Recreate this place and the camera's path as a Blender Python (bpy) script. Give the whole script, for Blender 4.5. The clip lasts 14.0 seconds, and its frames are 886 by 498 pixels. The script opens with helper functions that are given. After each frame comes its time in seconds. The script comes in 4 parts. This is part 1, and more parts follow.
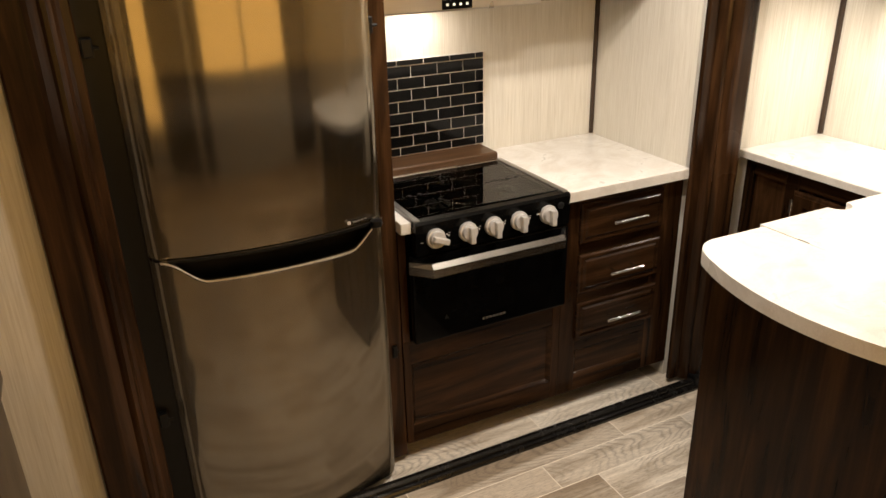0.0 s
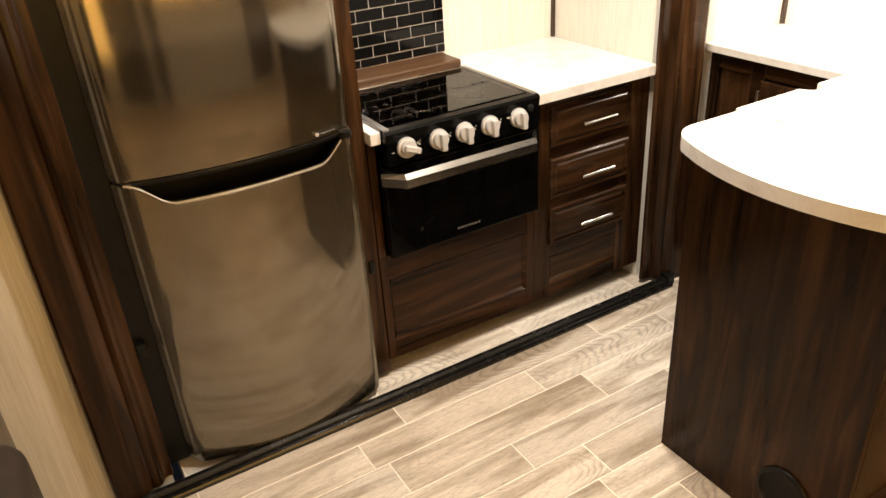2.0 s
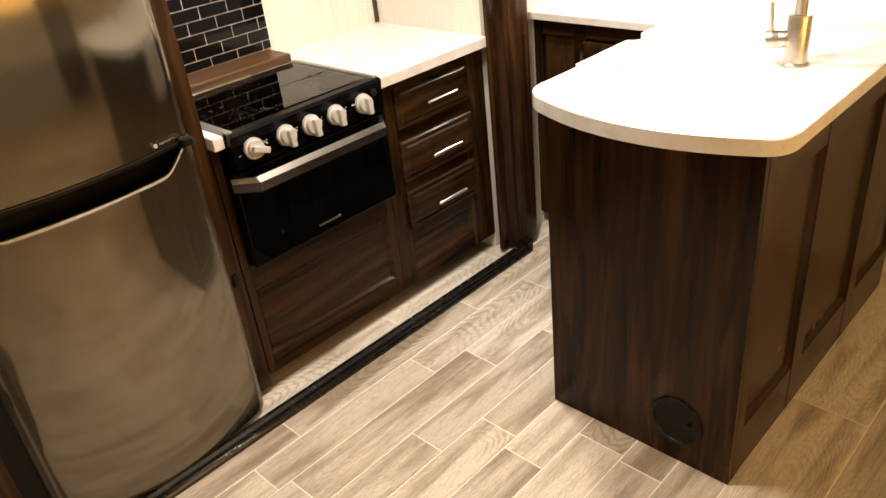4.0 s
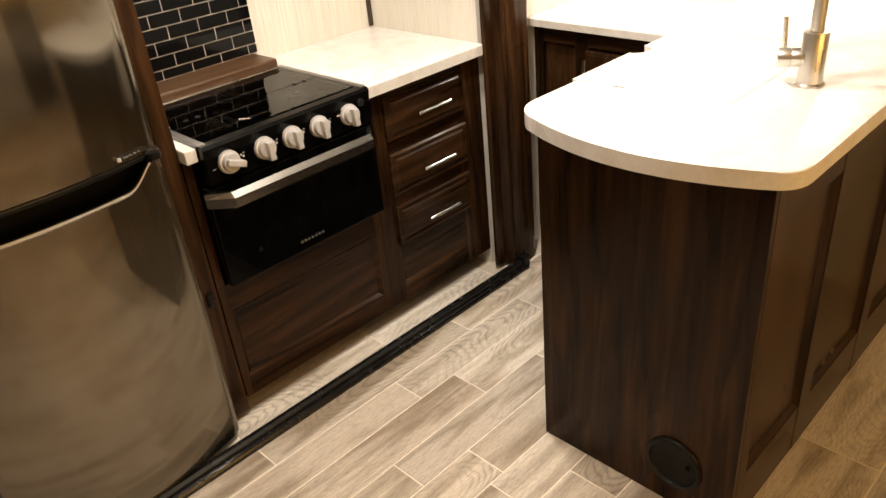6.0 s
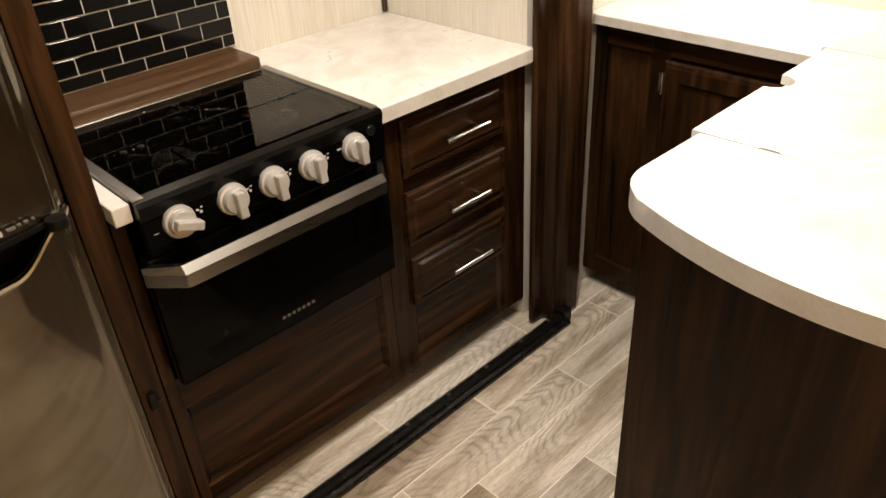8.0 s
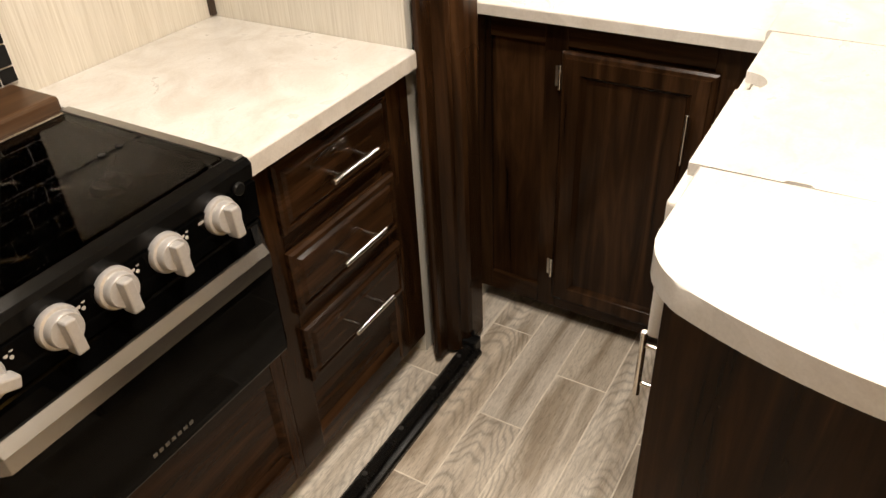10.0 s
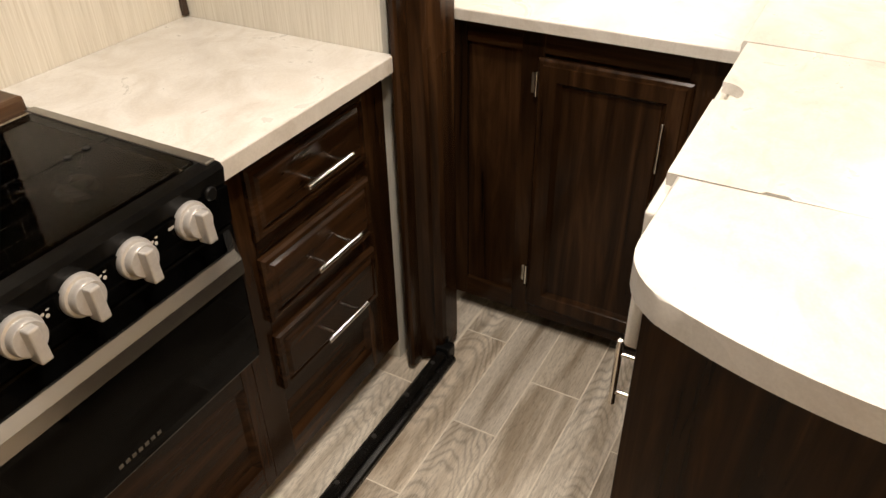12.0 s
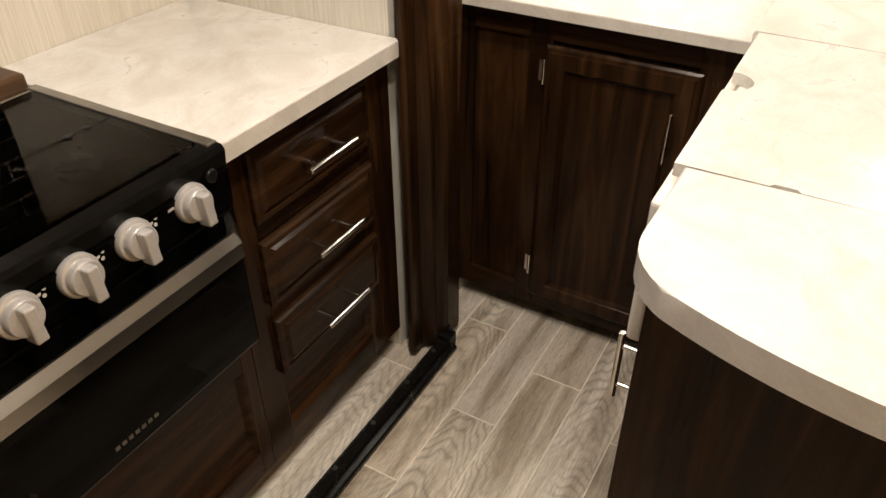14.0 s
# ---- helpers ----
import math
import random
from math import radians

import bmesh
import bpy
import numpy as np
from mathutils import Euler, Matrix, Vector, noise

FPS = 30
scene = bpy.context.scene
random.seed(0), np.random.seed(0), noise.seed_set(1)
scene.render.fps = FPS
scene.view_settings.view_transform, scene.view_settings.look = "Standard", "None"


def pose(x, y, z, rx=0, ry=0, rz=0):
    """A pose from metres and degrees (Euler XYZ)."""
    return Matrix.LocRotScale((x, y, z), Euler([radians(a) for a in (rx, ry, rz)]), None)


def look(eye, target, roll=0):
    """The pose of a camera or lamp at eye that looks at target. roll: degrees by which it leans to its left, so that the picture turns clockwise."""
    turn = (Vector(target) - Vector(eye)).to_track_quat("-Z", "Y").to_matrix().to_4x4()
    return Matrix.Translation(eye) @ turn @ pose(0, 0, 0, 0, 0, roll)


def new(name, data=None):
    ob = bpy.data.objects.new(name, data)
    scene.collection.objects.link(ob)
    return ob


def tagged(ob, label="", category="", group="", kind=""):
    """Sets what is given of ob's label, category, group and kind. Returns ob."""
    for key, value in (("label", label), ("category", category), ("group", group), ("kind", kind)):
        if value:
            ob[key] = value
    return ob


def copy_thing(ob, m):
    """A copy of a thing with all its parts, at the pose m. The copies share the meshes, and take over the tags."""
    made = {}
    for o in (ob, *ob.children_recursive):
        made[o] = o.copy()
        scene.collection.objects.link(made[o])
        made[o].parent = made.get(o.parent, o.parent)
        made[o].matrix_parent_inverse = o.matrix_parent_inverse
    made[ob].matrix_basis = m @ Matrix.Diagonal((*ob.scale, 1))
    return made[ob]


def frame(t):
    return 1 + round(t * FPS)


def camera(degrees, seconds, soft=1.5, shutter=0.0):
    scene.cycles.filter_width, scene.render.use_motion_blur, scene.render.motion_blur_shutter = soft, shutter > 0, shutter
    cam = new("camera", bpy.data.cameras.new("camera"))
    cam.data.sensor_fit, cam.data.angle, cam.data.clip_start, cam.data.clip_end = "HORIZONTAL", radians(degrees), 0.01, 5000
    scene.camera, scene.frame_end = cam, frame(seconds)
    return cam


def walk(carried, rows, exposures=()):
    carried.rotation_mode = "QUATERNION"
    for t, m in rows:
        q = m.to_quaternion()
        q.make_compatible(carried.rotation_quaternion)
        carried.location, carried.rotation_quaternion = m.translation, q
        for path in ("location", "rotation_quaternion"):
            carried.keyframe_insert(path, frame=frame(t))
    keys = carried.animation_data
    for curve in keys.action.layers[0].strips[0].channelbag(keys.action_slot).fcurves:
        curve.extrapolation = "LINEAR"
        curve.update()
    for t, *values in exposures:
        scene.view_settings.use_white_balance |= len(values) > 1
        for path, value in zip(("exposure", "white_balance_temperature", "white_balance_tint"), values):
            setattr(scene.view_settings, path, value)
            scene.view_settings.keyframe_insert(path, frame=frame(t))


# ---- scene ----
cam = camera(61.1, 14.0)
PATH = [
    (0, (0.021, -0.085, 1.658), (0.82, 1.566, 0.862), -1.5),
    (0.5, (-0.008, -0.048, 1.643), (0.805, 1.564, 0.782), -0.8),
    (1, (0.006, -0.081, 1.613), (0.793, 1.535, 0.735), -1.5),
    (1.5, (-0.02, -0.042, 1.593), (0.786, 1.536, 0.665), -2.2),
    (2, (-0.025, -0.052, 1.58), (0.832, 1.479, 0.62), -3.8),
    (2.5, (-0.051, -0.041, 1.568), (0.933, 1.408, 0.603), -3.8),
    (3, (-0.055, -0.035, 1.541), (1.001, 1.36, 0.572), -4.8),
    (3.5, (-0.094, 0.007, 1.54), (1.054, 1.313, 0.551), -5.3),
    (4, (-0.077, 0.024, 1.529), (1.11, 1.293, 0.538), -6.7),
    (6.5, (0.159, 0.137, 1.511), (1.315, 1.43, 0.514), -5.2),
    (7, (0.286, 0.272, 1.495), (1.357, 1.607, 0.461), -5.3),
    (7.5, (0.379, 0.421, 1.472), (1.469, 1.729, 0.422), -3.9),
    (8, (0.442, 0.589, 1.456), (1.584, 1.83, 0.38), -3.5),
    (8.5, (0.52, 0.779, 1.453), (1.808, 1.86, 0.369), -4.6),
    (9, (0.589, 0.896, 1.429), (1.93, 1.849, 0.293), -4.5),
    (11.5, (0.647, 0.958, 1.411), (2.064, 1.778, 0.262), -1.6),
    (12, (0.644, 0.957, 1.412), (2.066, 1.765, 0.261), -1.2),
    (12.5, (0.644, 0.955, 1.412), (2.071, 1.754, 0.26), -0.9),
    (13, (0.648, 0.955, 1.411), (2.067, 1.759, 0.253), -0.3),
    (13.5, (0.65, 0.955, 1.406), (2.059, 1.765, 0.239), -0.4),
    (14, (0.654, 0.959, 1.404), (2.054, 1.768, 0.227), -0.3),
]
EXPOSURES = [(0.0, -0.66), (0.5, -0.52), (1.0, -0.32), (1.5, -0.06), (2.0, 0.12), (3.0, 0.18), (4.0, 0.02), (6.5, -0.34), (7.0, -0.50), (7.5, -0.56), (9.0, -0.56), (11.5, -0.70), (12.0, -0.76), (14.0, -0.88)]
walk(cam, [(t, look(eye, target, roll)) for t, eye, target, roll in PATH], EXPOSURES)


# ---- light and exposure ----
world = bpy.data.worlds.new("night")
world.use_nodes = True
world.node_tree.nodes["Background"].inputs[0].default_value = (0.02, 0.022, 0.03, 1)
world.node_tree.nodes["Background"].inputs[1].default_value = 0.2
scene.world = world


def lamp(name, x, y, z, watts, size, colour=(1.0, 0.80, 0.56)):
    data = bpy.data.lights.new(name, "AREA")
    data.shape, data.size, data.energy, data.color = "DISK", size, watts, colour
    ob = new(name, data)
    ob.location = (x, y, z)
    return ob


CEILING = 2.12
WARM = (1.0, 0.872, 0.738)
# unseen fixtures, assumed; places and watts are set by how the room is lit
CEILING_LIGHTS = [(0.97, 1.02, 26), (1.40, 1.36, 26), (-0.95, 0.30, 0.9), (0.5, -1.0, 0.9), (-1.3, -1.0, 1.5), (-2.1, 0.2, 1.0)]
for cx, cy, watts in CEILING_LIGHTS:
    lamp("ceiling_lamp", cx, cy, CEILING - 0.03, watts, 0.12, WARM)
lamp("hood_lamp", 1.08, 2.20, 1.405, 2.5, 0.08, WARM)
lamp("cabinet_lamp", 2.36, 1.42, 1.405, 6.0, 0.08, WARM)
lamp("cabinet_lamp", 2.36, 0.80, 1.405, 3.0, 0.08, WARM)


# ---- materials ----
class Nodes:
    def __init__(self, name):
        self.mat = bpy.data.materials.new(name)
        self.mat.use_nodes = True
        self.tree = self.mat.node_tree
        self.bsdf = self.tree.nodes["Principled BSDF"]

    def add(self, kind, **inputs):
        n = self.tree.nodes.new(kind)
        for k, v in inputs.items():
            self.put(n.inputs[k.replace("_", " ")], v)
        return n

    def put(self, socket, v):
        if isinstance(v, bpy.types.NodeSocket):
            self.tree.links.new(v, socket)
        else:
            socket.default_value = v

    def set(self, **inputs):
        for k, v in inputs.items():
            self.put(self.bsdf.inputs[k.replace("_", " ")], v)

    def coords(self, scale, spread=3.0):
        tc = self.add("ShaderNodeTexCoord")
        info = self.add("ShaderNodeObjectInfo")
        shift = self.add("ShaderNodeMath")
        shift.operation = "MULTIPLY"
        self.put(shift.inputs[0], info.outputs["Random"])
        shift.inputs[1].default_value = spread
        both = self.add("ShaderNodeVectorMath")
        self.put(both.inputs[0], tc.outputs["Object"])
        self.put(both.inputs[1], shift.outputs[0])
        m = self.add("ShaderNodeMapping")
        m.inputs["Scale"].default_value = scale
        self.put(m.inputs["Vector"], both.outputs[0])
        self.random = info.outputs["Random"]
        return m.outputs[0]

    def noise(self, vec, scale, detail=4, rough=0.55, distortion=0.0):
        n = self.add("ShaderNodeTexNoise", Vector=vec, Scale=scale, Detail=detail, Roughness=rough, Distortion=distortion)
        return n.outputs["Fac"]

    def ramp(self, fac, *stops):
        r = self.add("ShaderNodeValToRGB", Fac=fac)
        while len(r.color_ramp.elements) < len(stops):
            r.color_ramp.elements.new(0.5)
        for e, (at, col) in zip(r.color_ramp.elements, stops):
            e.position = at
            e.color = (*col, 1) if isinstance(col, tuple) else (col, col, col, 1)
        return r.outputs["Color"]

    def mix(self, fac, a, b, how="MIX"):
        m = self.add("ShaderNodeMix")
        m.data_type, m.blend_type = "RGBA", how
        self.put(m.inputs[0], fac)
        self.put(m.inputs[6], (*a, 1) if isinstance(a, tuple) else a)
        self.put(m.inputs[7], (*b, 1) if isinstance(b, tuple) else b)
        return m.outputs[2]

    def bump(self, height, strength, distance=0.002):
        b = self.add("ShaderNodeBump", Height=height, Strength=strength, Distance=distance)
        self.set(Normal=b.outputs[0])


def stretch(axis, along, across):
    return tuple(along if a == axis else across for a in "xyz")


def dark_wood(axis):
    n = Nodes("dark_wood_" + axis)
    grain = n.noise(n.coords(stretch(axis, 1.3, 17.0), 7.0), 1.3, 5, 0.55, 1.1)
    broad = n.noise(n.coords(stretch(axis, 1.1, 4.5), 7.0), 1.0, 3, 0.5, 1.2)
    fine = n.noise(n.coords(stretch(axis, 12.0, 260.0), 7.0), 1.0, 3)
    col = n.ramp(grain, (0.28, (0.0075, 0.0032, 0.0012)), (0.50, (0.0290, 0.0132, 0.0052)), (0.76, (0.070, 0.0335, 0.0135)))
    col = n.mix(0.7, col, n.ramp(broad, (0.30, 0.40), (0.70, 1.40)), "MULTIPLY")
    col = n.mix(0.30, col, n.ramp(fine, (0.35, 0.55), (0.65, 1.15)), "MULTIPLY")
    n.set(Base_Color=col, Roughness=n.ramp(broad, (0.3, 0.18), (0.7, 0.28)), Specular_IOR_Level=0.14, Coat_Weight=0.05, Coat_Roughness=0.10)
    n.bump(fine, 0.05, 0.0006)
    return n.mat


WOOD = {a: dark_wood(a) for a in "xyz"}


def light_wood():
    n = Nodes("brown_ledge_wood")
    grain = n.noise(n.coords((2.0, 40.0, 40.0)), 1.5, 6, 0.6, 0.5)
    n.set(Base_Color=n.ramp(grain, (0.3, (0.032, 0.015, 0.006)), (0.7, (0.098, 0.050, 0.021))), Roughness=0.42)
    n.bump(grain, 0.1, 0.001)
    return n.mat


def plank():
    """Printed oak-look porcelain: smoky bands along the plank, nested arches on some, fine dashes on all."""
    n = Nodes("plank_tile")

    def calc(how, a, b, c=0.0):
        m = n.add("ShaderNodeMath")
        m.operation = how
        for socket, v in zip(m.inputs, (a, b, c)):
            n.put(socket, v)
        return m.outputs[0]

    tc = n.add("ShaderNodeTexCoord")
    axes = n.add("ShaderNodeSeparateXYZ", Vector=tc.outputs["Object"])
    along, across = axes.outputs[0], axes.outputs[1]
    wobble = n.noise(n.coords((2.4, 8.0, 1.0), 30.0), 1.0, 3, 0.45, 0.4)
    which = n.random
    flip = calc("MULTIPLY_ADD", calc("GREATER_THAN", calc("FRACT", calc("MULTIPLY", which, 7.3), 0.0), 0.5), 2.0, -1.0)
    off = calc("MULTIPLY_ADD", calc("FRACT", calc("MULTIPLY", which, 13.7), 0.0), 0.05, -0.025)
    side = calc("ADD", across, off)
    arch = calc("MULTIPLY_ADD", calc("MULTIPLY", calc("MULTIPLY", side, side), 24.0), flip, along)
    arch = calc("MULTIPLY_ADD", wobble, 0.34, arch)
    ring = calc("SINE", calc("MULTIPLY", arch, 165.0), 0.0)
    ring = n.ramp(calc("MULTIPLY_ADD", ring, 0.5, 0.5), (0.0, 0.64), (0.30, 0.93), (1.0, 1.05))
    arched = n.noise(n.coords((2.2, 5.0, 1.0), 30.0), 1.0, 2, 0.5)
    some = calc("MULTIPLY", n.ramp(arched, (0.46, 0.0), (0.60, 0.85)), n.ramp(calc("FRACT", calc("MULTIPLY", which, 3.1), 0.0), (0.35, 0.05), (0.55, 1.0)))
    smoke = n.noise(n.coords((1.7, 15.0, 1.0), 30.0), 1.0, 4, 0.55, 0.5)
    knots = n.noise(n.coords((6.0, 16.0, 1.0), 30.0), 1.0, 3, 0.6, 0.8)
    fibre = n.noise(n.coords((20.0, 260.0, 1.0), 30.0), 1.0, 4, 0.65)
    dash = n.noise(n.coords((60.0, 420.0, 1.0), 30.0), 1.0, 2, 0.5)
    tone = n.ramp(which, (0.0, (0.60, 0.535, 0.445)), (0.18, (0.72, 0.655, 0.56)), (0.36, (0.50, 0.435, 0.355)), (0.52, (0.66, 0.585, 0.485)), (0.68, (0.74, 0.69, 0.61)), (0.84, (0.44, 0.375, 0.30)), (1.0, (0.64, 0.575, 0.485)))
    dark = n.mix(1.0, tone, (0.54, 0.495, 0.44), "MULTIPLY")
    col = n.mix(n.ramp(smoke, (0.36, 0.0), (0.54, 1.0)), dark, tone)
    col = n.mix(n.ramp(knots, (0.62, 0.0), (0.74, 0.45)), col, dark)
    col = n.mix(some, col, n.mix(1.0, col, ring, "MULTIPLY"))
    col = n.mix(0.60, col, n.ramp(fibre, (0.34, 0.68), (0.60, 1.08)), "MULTIPLY")
    col = n.mix(0.45, col, n.ramp(dash, (0.34, 0.45), (0.46, 1.0)), "MULTIPLY")
    n.set(Base_Color=col, Roughness=n.ramp(smoke, (0.3, 0.36), (0.7, 0.46)))
    n.bump(fibre, 0.10, 0.0008)
    return n.mat


def speckled(name, base, dark, rough, veins=0.5):
    n = Nodes(name)
    vec = n.coords((1, 1, 1))
    cloud = n.noise(vec, 7.0, 6, 0.6, 1.4)
    streak = n.noise(n.coords((3.0, 9.0, 3.0)), 2.6, 6, 0.65, 1.6)
    speck = n.noise(vec, 260.0, 2)
    col = n.mix(n.ramp(cloud, (0.42, 0.0), (0.72, veins)), base, dark)
    col = n.mix(n.ramp(streak, (0.55, 0.0), (0.75, veins * 0.8)), col, dark)
    col = n.mix(0.35, col, n.ramp(speck, (0.3, 0.82), (0.7, 1.08)), "MULTIPLY")
    n.set(Base_Color=col, Roughness=n.ramp(cloud, (0.3, rough - 0.05), (0.7, rough + 0.08)))
    n.bump(speck, 0.04, 0.0005)
    return n.mat


def linen_wall():
    n = Nodes("linen_wallboard")
    streak = n.noise(n.coords((300.0, 300.0, 6.0)), 1.0, 4, 0.65)
    wide = n.noise(n.coords((26.0, 26.0, 0.9)), 1.0, 3, 0.6)
    col = n.ramp(streak, (0.32, (0.57, 0.540, 0.465)), (0.52, (0.67, 0.645, 0.575)), (0.70, (0.74, 0.722, 0.660)))
    col = n.mix(0.6, col, n.ramp(wide, (0.3, 0.92), (0.7, 1.04)), "MULTIPLY")
    n.set(Base_Color=col, Roughness=0.62)
    n.bump(streak, 0.10, 0.0008)
    return n.mat


def brushed(name, base, rough, aniso, axis, streaks=120.0, wave=0.0):
    n = Nodes(name)
    line = n.noise(n.coords(stretch(axis, 0.6, streaks)), 1.0, 3, 0.6)
    smear = n.noise(n.coords((3.0, 3.0, 1.2)), 1.0, 4, 0.6)
    n.set(Base_Color=n.mix(0.5, base, n.ramp(line, (0.3, 0.90), (0.7, 1.06)), "MULTIPLY"), Metallic=1.0,
          Roughness=n.ramp(smear, (0.3, rough - 0.03), (0.7, rough + 0.05)))
    if not aniso:
        n.bump(line, 0.03, 0.0004)
        return n.mat
    # slow dents in the sheet, and a brushing that draws part of the reflection out up and down
    ripple = n.noise(n.coords((7.0, 7.0, 1.6), 0.0), 1.0, 2, 0.5)
    n.bump(ripple, wave, 0.004)
    t = n.add("ShaderNodeTangent")
    t.direction_type, t.axis = "RADIAL", "Z"
    smeared = n.add("ShaderNodeBsdfAnisotropic", Color=(*base, 1), Roughness=0.52, Anisotropy=aniso, Rotation=0.25, Tangent=t.outputs[0])
    blend = n.add("ShaderNodeMixShader")
    blend.inputs[0].default_value = 0.50
    out = next(k for k in n.tree.nodes if k.type == "OUTPUT_MATERIAL")
    n.put(blend.inputs[1], n.bsdf.outputs[0])
    n.put(blend.inputs[2], smeared.outputs[0])
    n.put(out.inputs["Surface"], blend.outputs[0])
    return n.mat


def plain(name, base, rough, metal=0.0, spread=0.12, scale=40.0, gloss=0.5):
    n = Nodes(name)
    mottle = n.noise(n.coords((1, 1, 1)), scale, 4, 0.6)
    n.set(Base_Color=n.mix(1.0, base, n.ramp(mottle, (0.3, 1 - spread), (0.7, 1 + spread)), "MULTIPLY"), Metallic=metal,
          Roughness=n.ramp(mottle, (0.3, max(rough - 0.04, 0.0)), (0.7, rough + 0.05)), Specular_IOR_Level=gloss)
    return n.mat


def leather():
    n = Nodes("dark_leather")
    crease = n.add("ShaderNodeTexVoronoi", Vector=n.coords((1, 1, 1)), Scale=190.0)
    fold = n.noise(n.coords((1, 1, 1)), 9.0, 5, 0.6, 1.0)
    n.set(Base_Color=n.ramp(fold, (0.3, (0.016, 0.012, 0.010)), (0.7, (0.045, 0.034, 0.028))), Roughness=0.42)
    n.bump(crease.outputs["Distance"], 0.2, 0.001)
    return n.mat


def glass_cover():
    n = Nodes("smoked_glass")
    n.set(Base_Color=(0.34, 0.33, 0.32, 1), Roughness=0.015, IOR=1.16, Transmission_Weight=1.0)
    return n.mat


def glow(name, colour, strength):
    n = Nodes(name)
    n.set(Base_Color=(0.8, 0.8, 0.8, 1), Emission_Color=(*colour, 1), Emission_Strength=strength)
    return n.mat


PLANK, LEDGE, WALL = plank(), light_wood(), linen_wall()
STONE = speckled("cream_solid_surface", (0.72, 0.708, 0.682), (0.53, 0.490, 0.435), 0.30, 0.66)
STONE_EDGE = speckled("worktop_edge_laminate", (0.66, 0.635, 0.595), (0.47, 0.43, 0.38), 0.36, 0.6)
SINK_WHITE = speckled("white_sink_composite", (0.80, 0.77, 0.71), (0.70, 0.66, 0.59), 0.28, 0.2)
# amber glow of the assumed panels that the fridge reflects
HONEY = glow("amber_glow", (1.0, 0.52, 0.10), 4.2)
GROUT = plain("floor_grout", (0.76, 0.70, 0.60), 0.8)
TILE_GROUT = plain("tile_grout", (0.74, 0.72, 0.69), 0.7)
BLACK_TILE = plain("black_glazed_tile", (0.004, 0.004, 0.004), 0.06, spread=0.3, scale=60, gloss=0.20)
STEEL = brushed("fridge_steel", (0.305, 0.275, 0.225), 0.085, 0.98, "x", wave=0.02)
SATIN = brushed("satin_nickel", (0.66, 0.63, 0.58), 0.27, 0.0, "x", 300)
HANDLE_STEEL = brushed("handle_steel", (0.42, 0.415, 0.40), 0.24, 0.0, "x", 300)
SIDE_STEEL = plain("side_trim_steel", (0.36, 0.355, 0.345), 0.34, 1.0, 0.08, 120)
SCREW = plain("dull_screw", (0.10, 0.095, 0.09), 0.4, 0.8)
CHROME = plain("bright_chrome", (0.78, 0.76, 0.72), 0.14, 1.0, 0.05)
KNOB = plain("silver_knob_paint", (0.50, 0.49, 0.48), 0.34, 0.35, 0.06, 200)
BLACK_GLASS = plain("black_oven_glass", (0.002, 0.002, 0.002), 0.05, spread=0.3, scale=15, gloss=0.07)
BLACK_ENAMEL = plain("black_enamel", (0.003, 0.003, 0.003), 0.22, spread=0.25, gloss=0.14)
BLACK_RUBBER = plain("black_rubber", (0.006, 0.0055, 0.005), 0.25, spread=0.08, scale=25, gloss=0.5)
BLACK_PLASTIC = plain("black_plastic", (0.005, 0.005, 0.005), 0.35, spread=0.15, gloss=0.18)
BURNER = plain("burner_cap_metal", (0.10, 0.098, 0.095), 0.28, 0.7)
GREY_MARK = plain("grey_print", (0.42, 0.41, 0.39), 0.5)
DIM_MARK = plain("dim_print", (0.10, 0.097, 0.093), 0.5)
WHITE_MARK = plain("white_print", (0.75, 0.74, 0.70), 0.5)
# toe boards near black: the recess's shade is put into their colour
SHADOW_BOARD = plain("shaded_toe_board", (0.012, 0.008, 0.006), 0.6)
TRIM = plain("dark_trim_strip", (0.035, 0.02, 0.012), 0.45, spread=0.25)
CEILING_MAT = plain("white_ceiling_board", (0.78, 0.75, 0.70), 0.7, spread=0.04, scale=12)
OUTLET = plain("dark_bronze_plate", (0.06, 0.045, 0.035), 0.4)
LEATHER, SMOKED = leather(), glass_cover()
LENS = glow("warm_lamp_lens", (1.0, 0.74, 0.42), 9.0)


# ---- building helpers ----
BASE = {}


def thing(name, x, y, z, label, category, group="", kind=""):
    ob = new(name)
    ob.empty_display_size = 0.05
    ob.location = (x, y, z)
    BASE[ob.name] = Vector((x, y, z))
    return tagged(ob, label, category, group, kind)


def part(name, bm, material, parent=None, label="", smooth=False):
    """Links a bmesh given in world metres as one mesh object, its origin in its middle."""
    lo = Vector([min(v.co[i] for v in bm.verts) for i in range(3)])
    hi = Vector([max(v.co[i] for v in bm.verts) for i in range(3)])
    mid = (lo + hi) / 2
    bmesh.ops.translate(bm, verts=bm.verts, vec=-mid)
    bmesh.ops.recalc_face_normals(bm, faces=bm.faces)
    me = bpy.data.meshes.new(name)
    for f in bm.faces:
        f.smooth = smooth
    bm.to_mesh(me)
    bm.free()
    me.materials.append(material)
    if smooth:
        me.set_sharp_from_angle(angle=radians(38))
    ob = new(name, me)
    BASE[ob.name] = mid
    if parent:
        ob.parent = parent
        ob.location = mid - BASE[parent.name]
    else:
        ob.location = mid
    return tagged(ob, label)


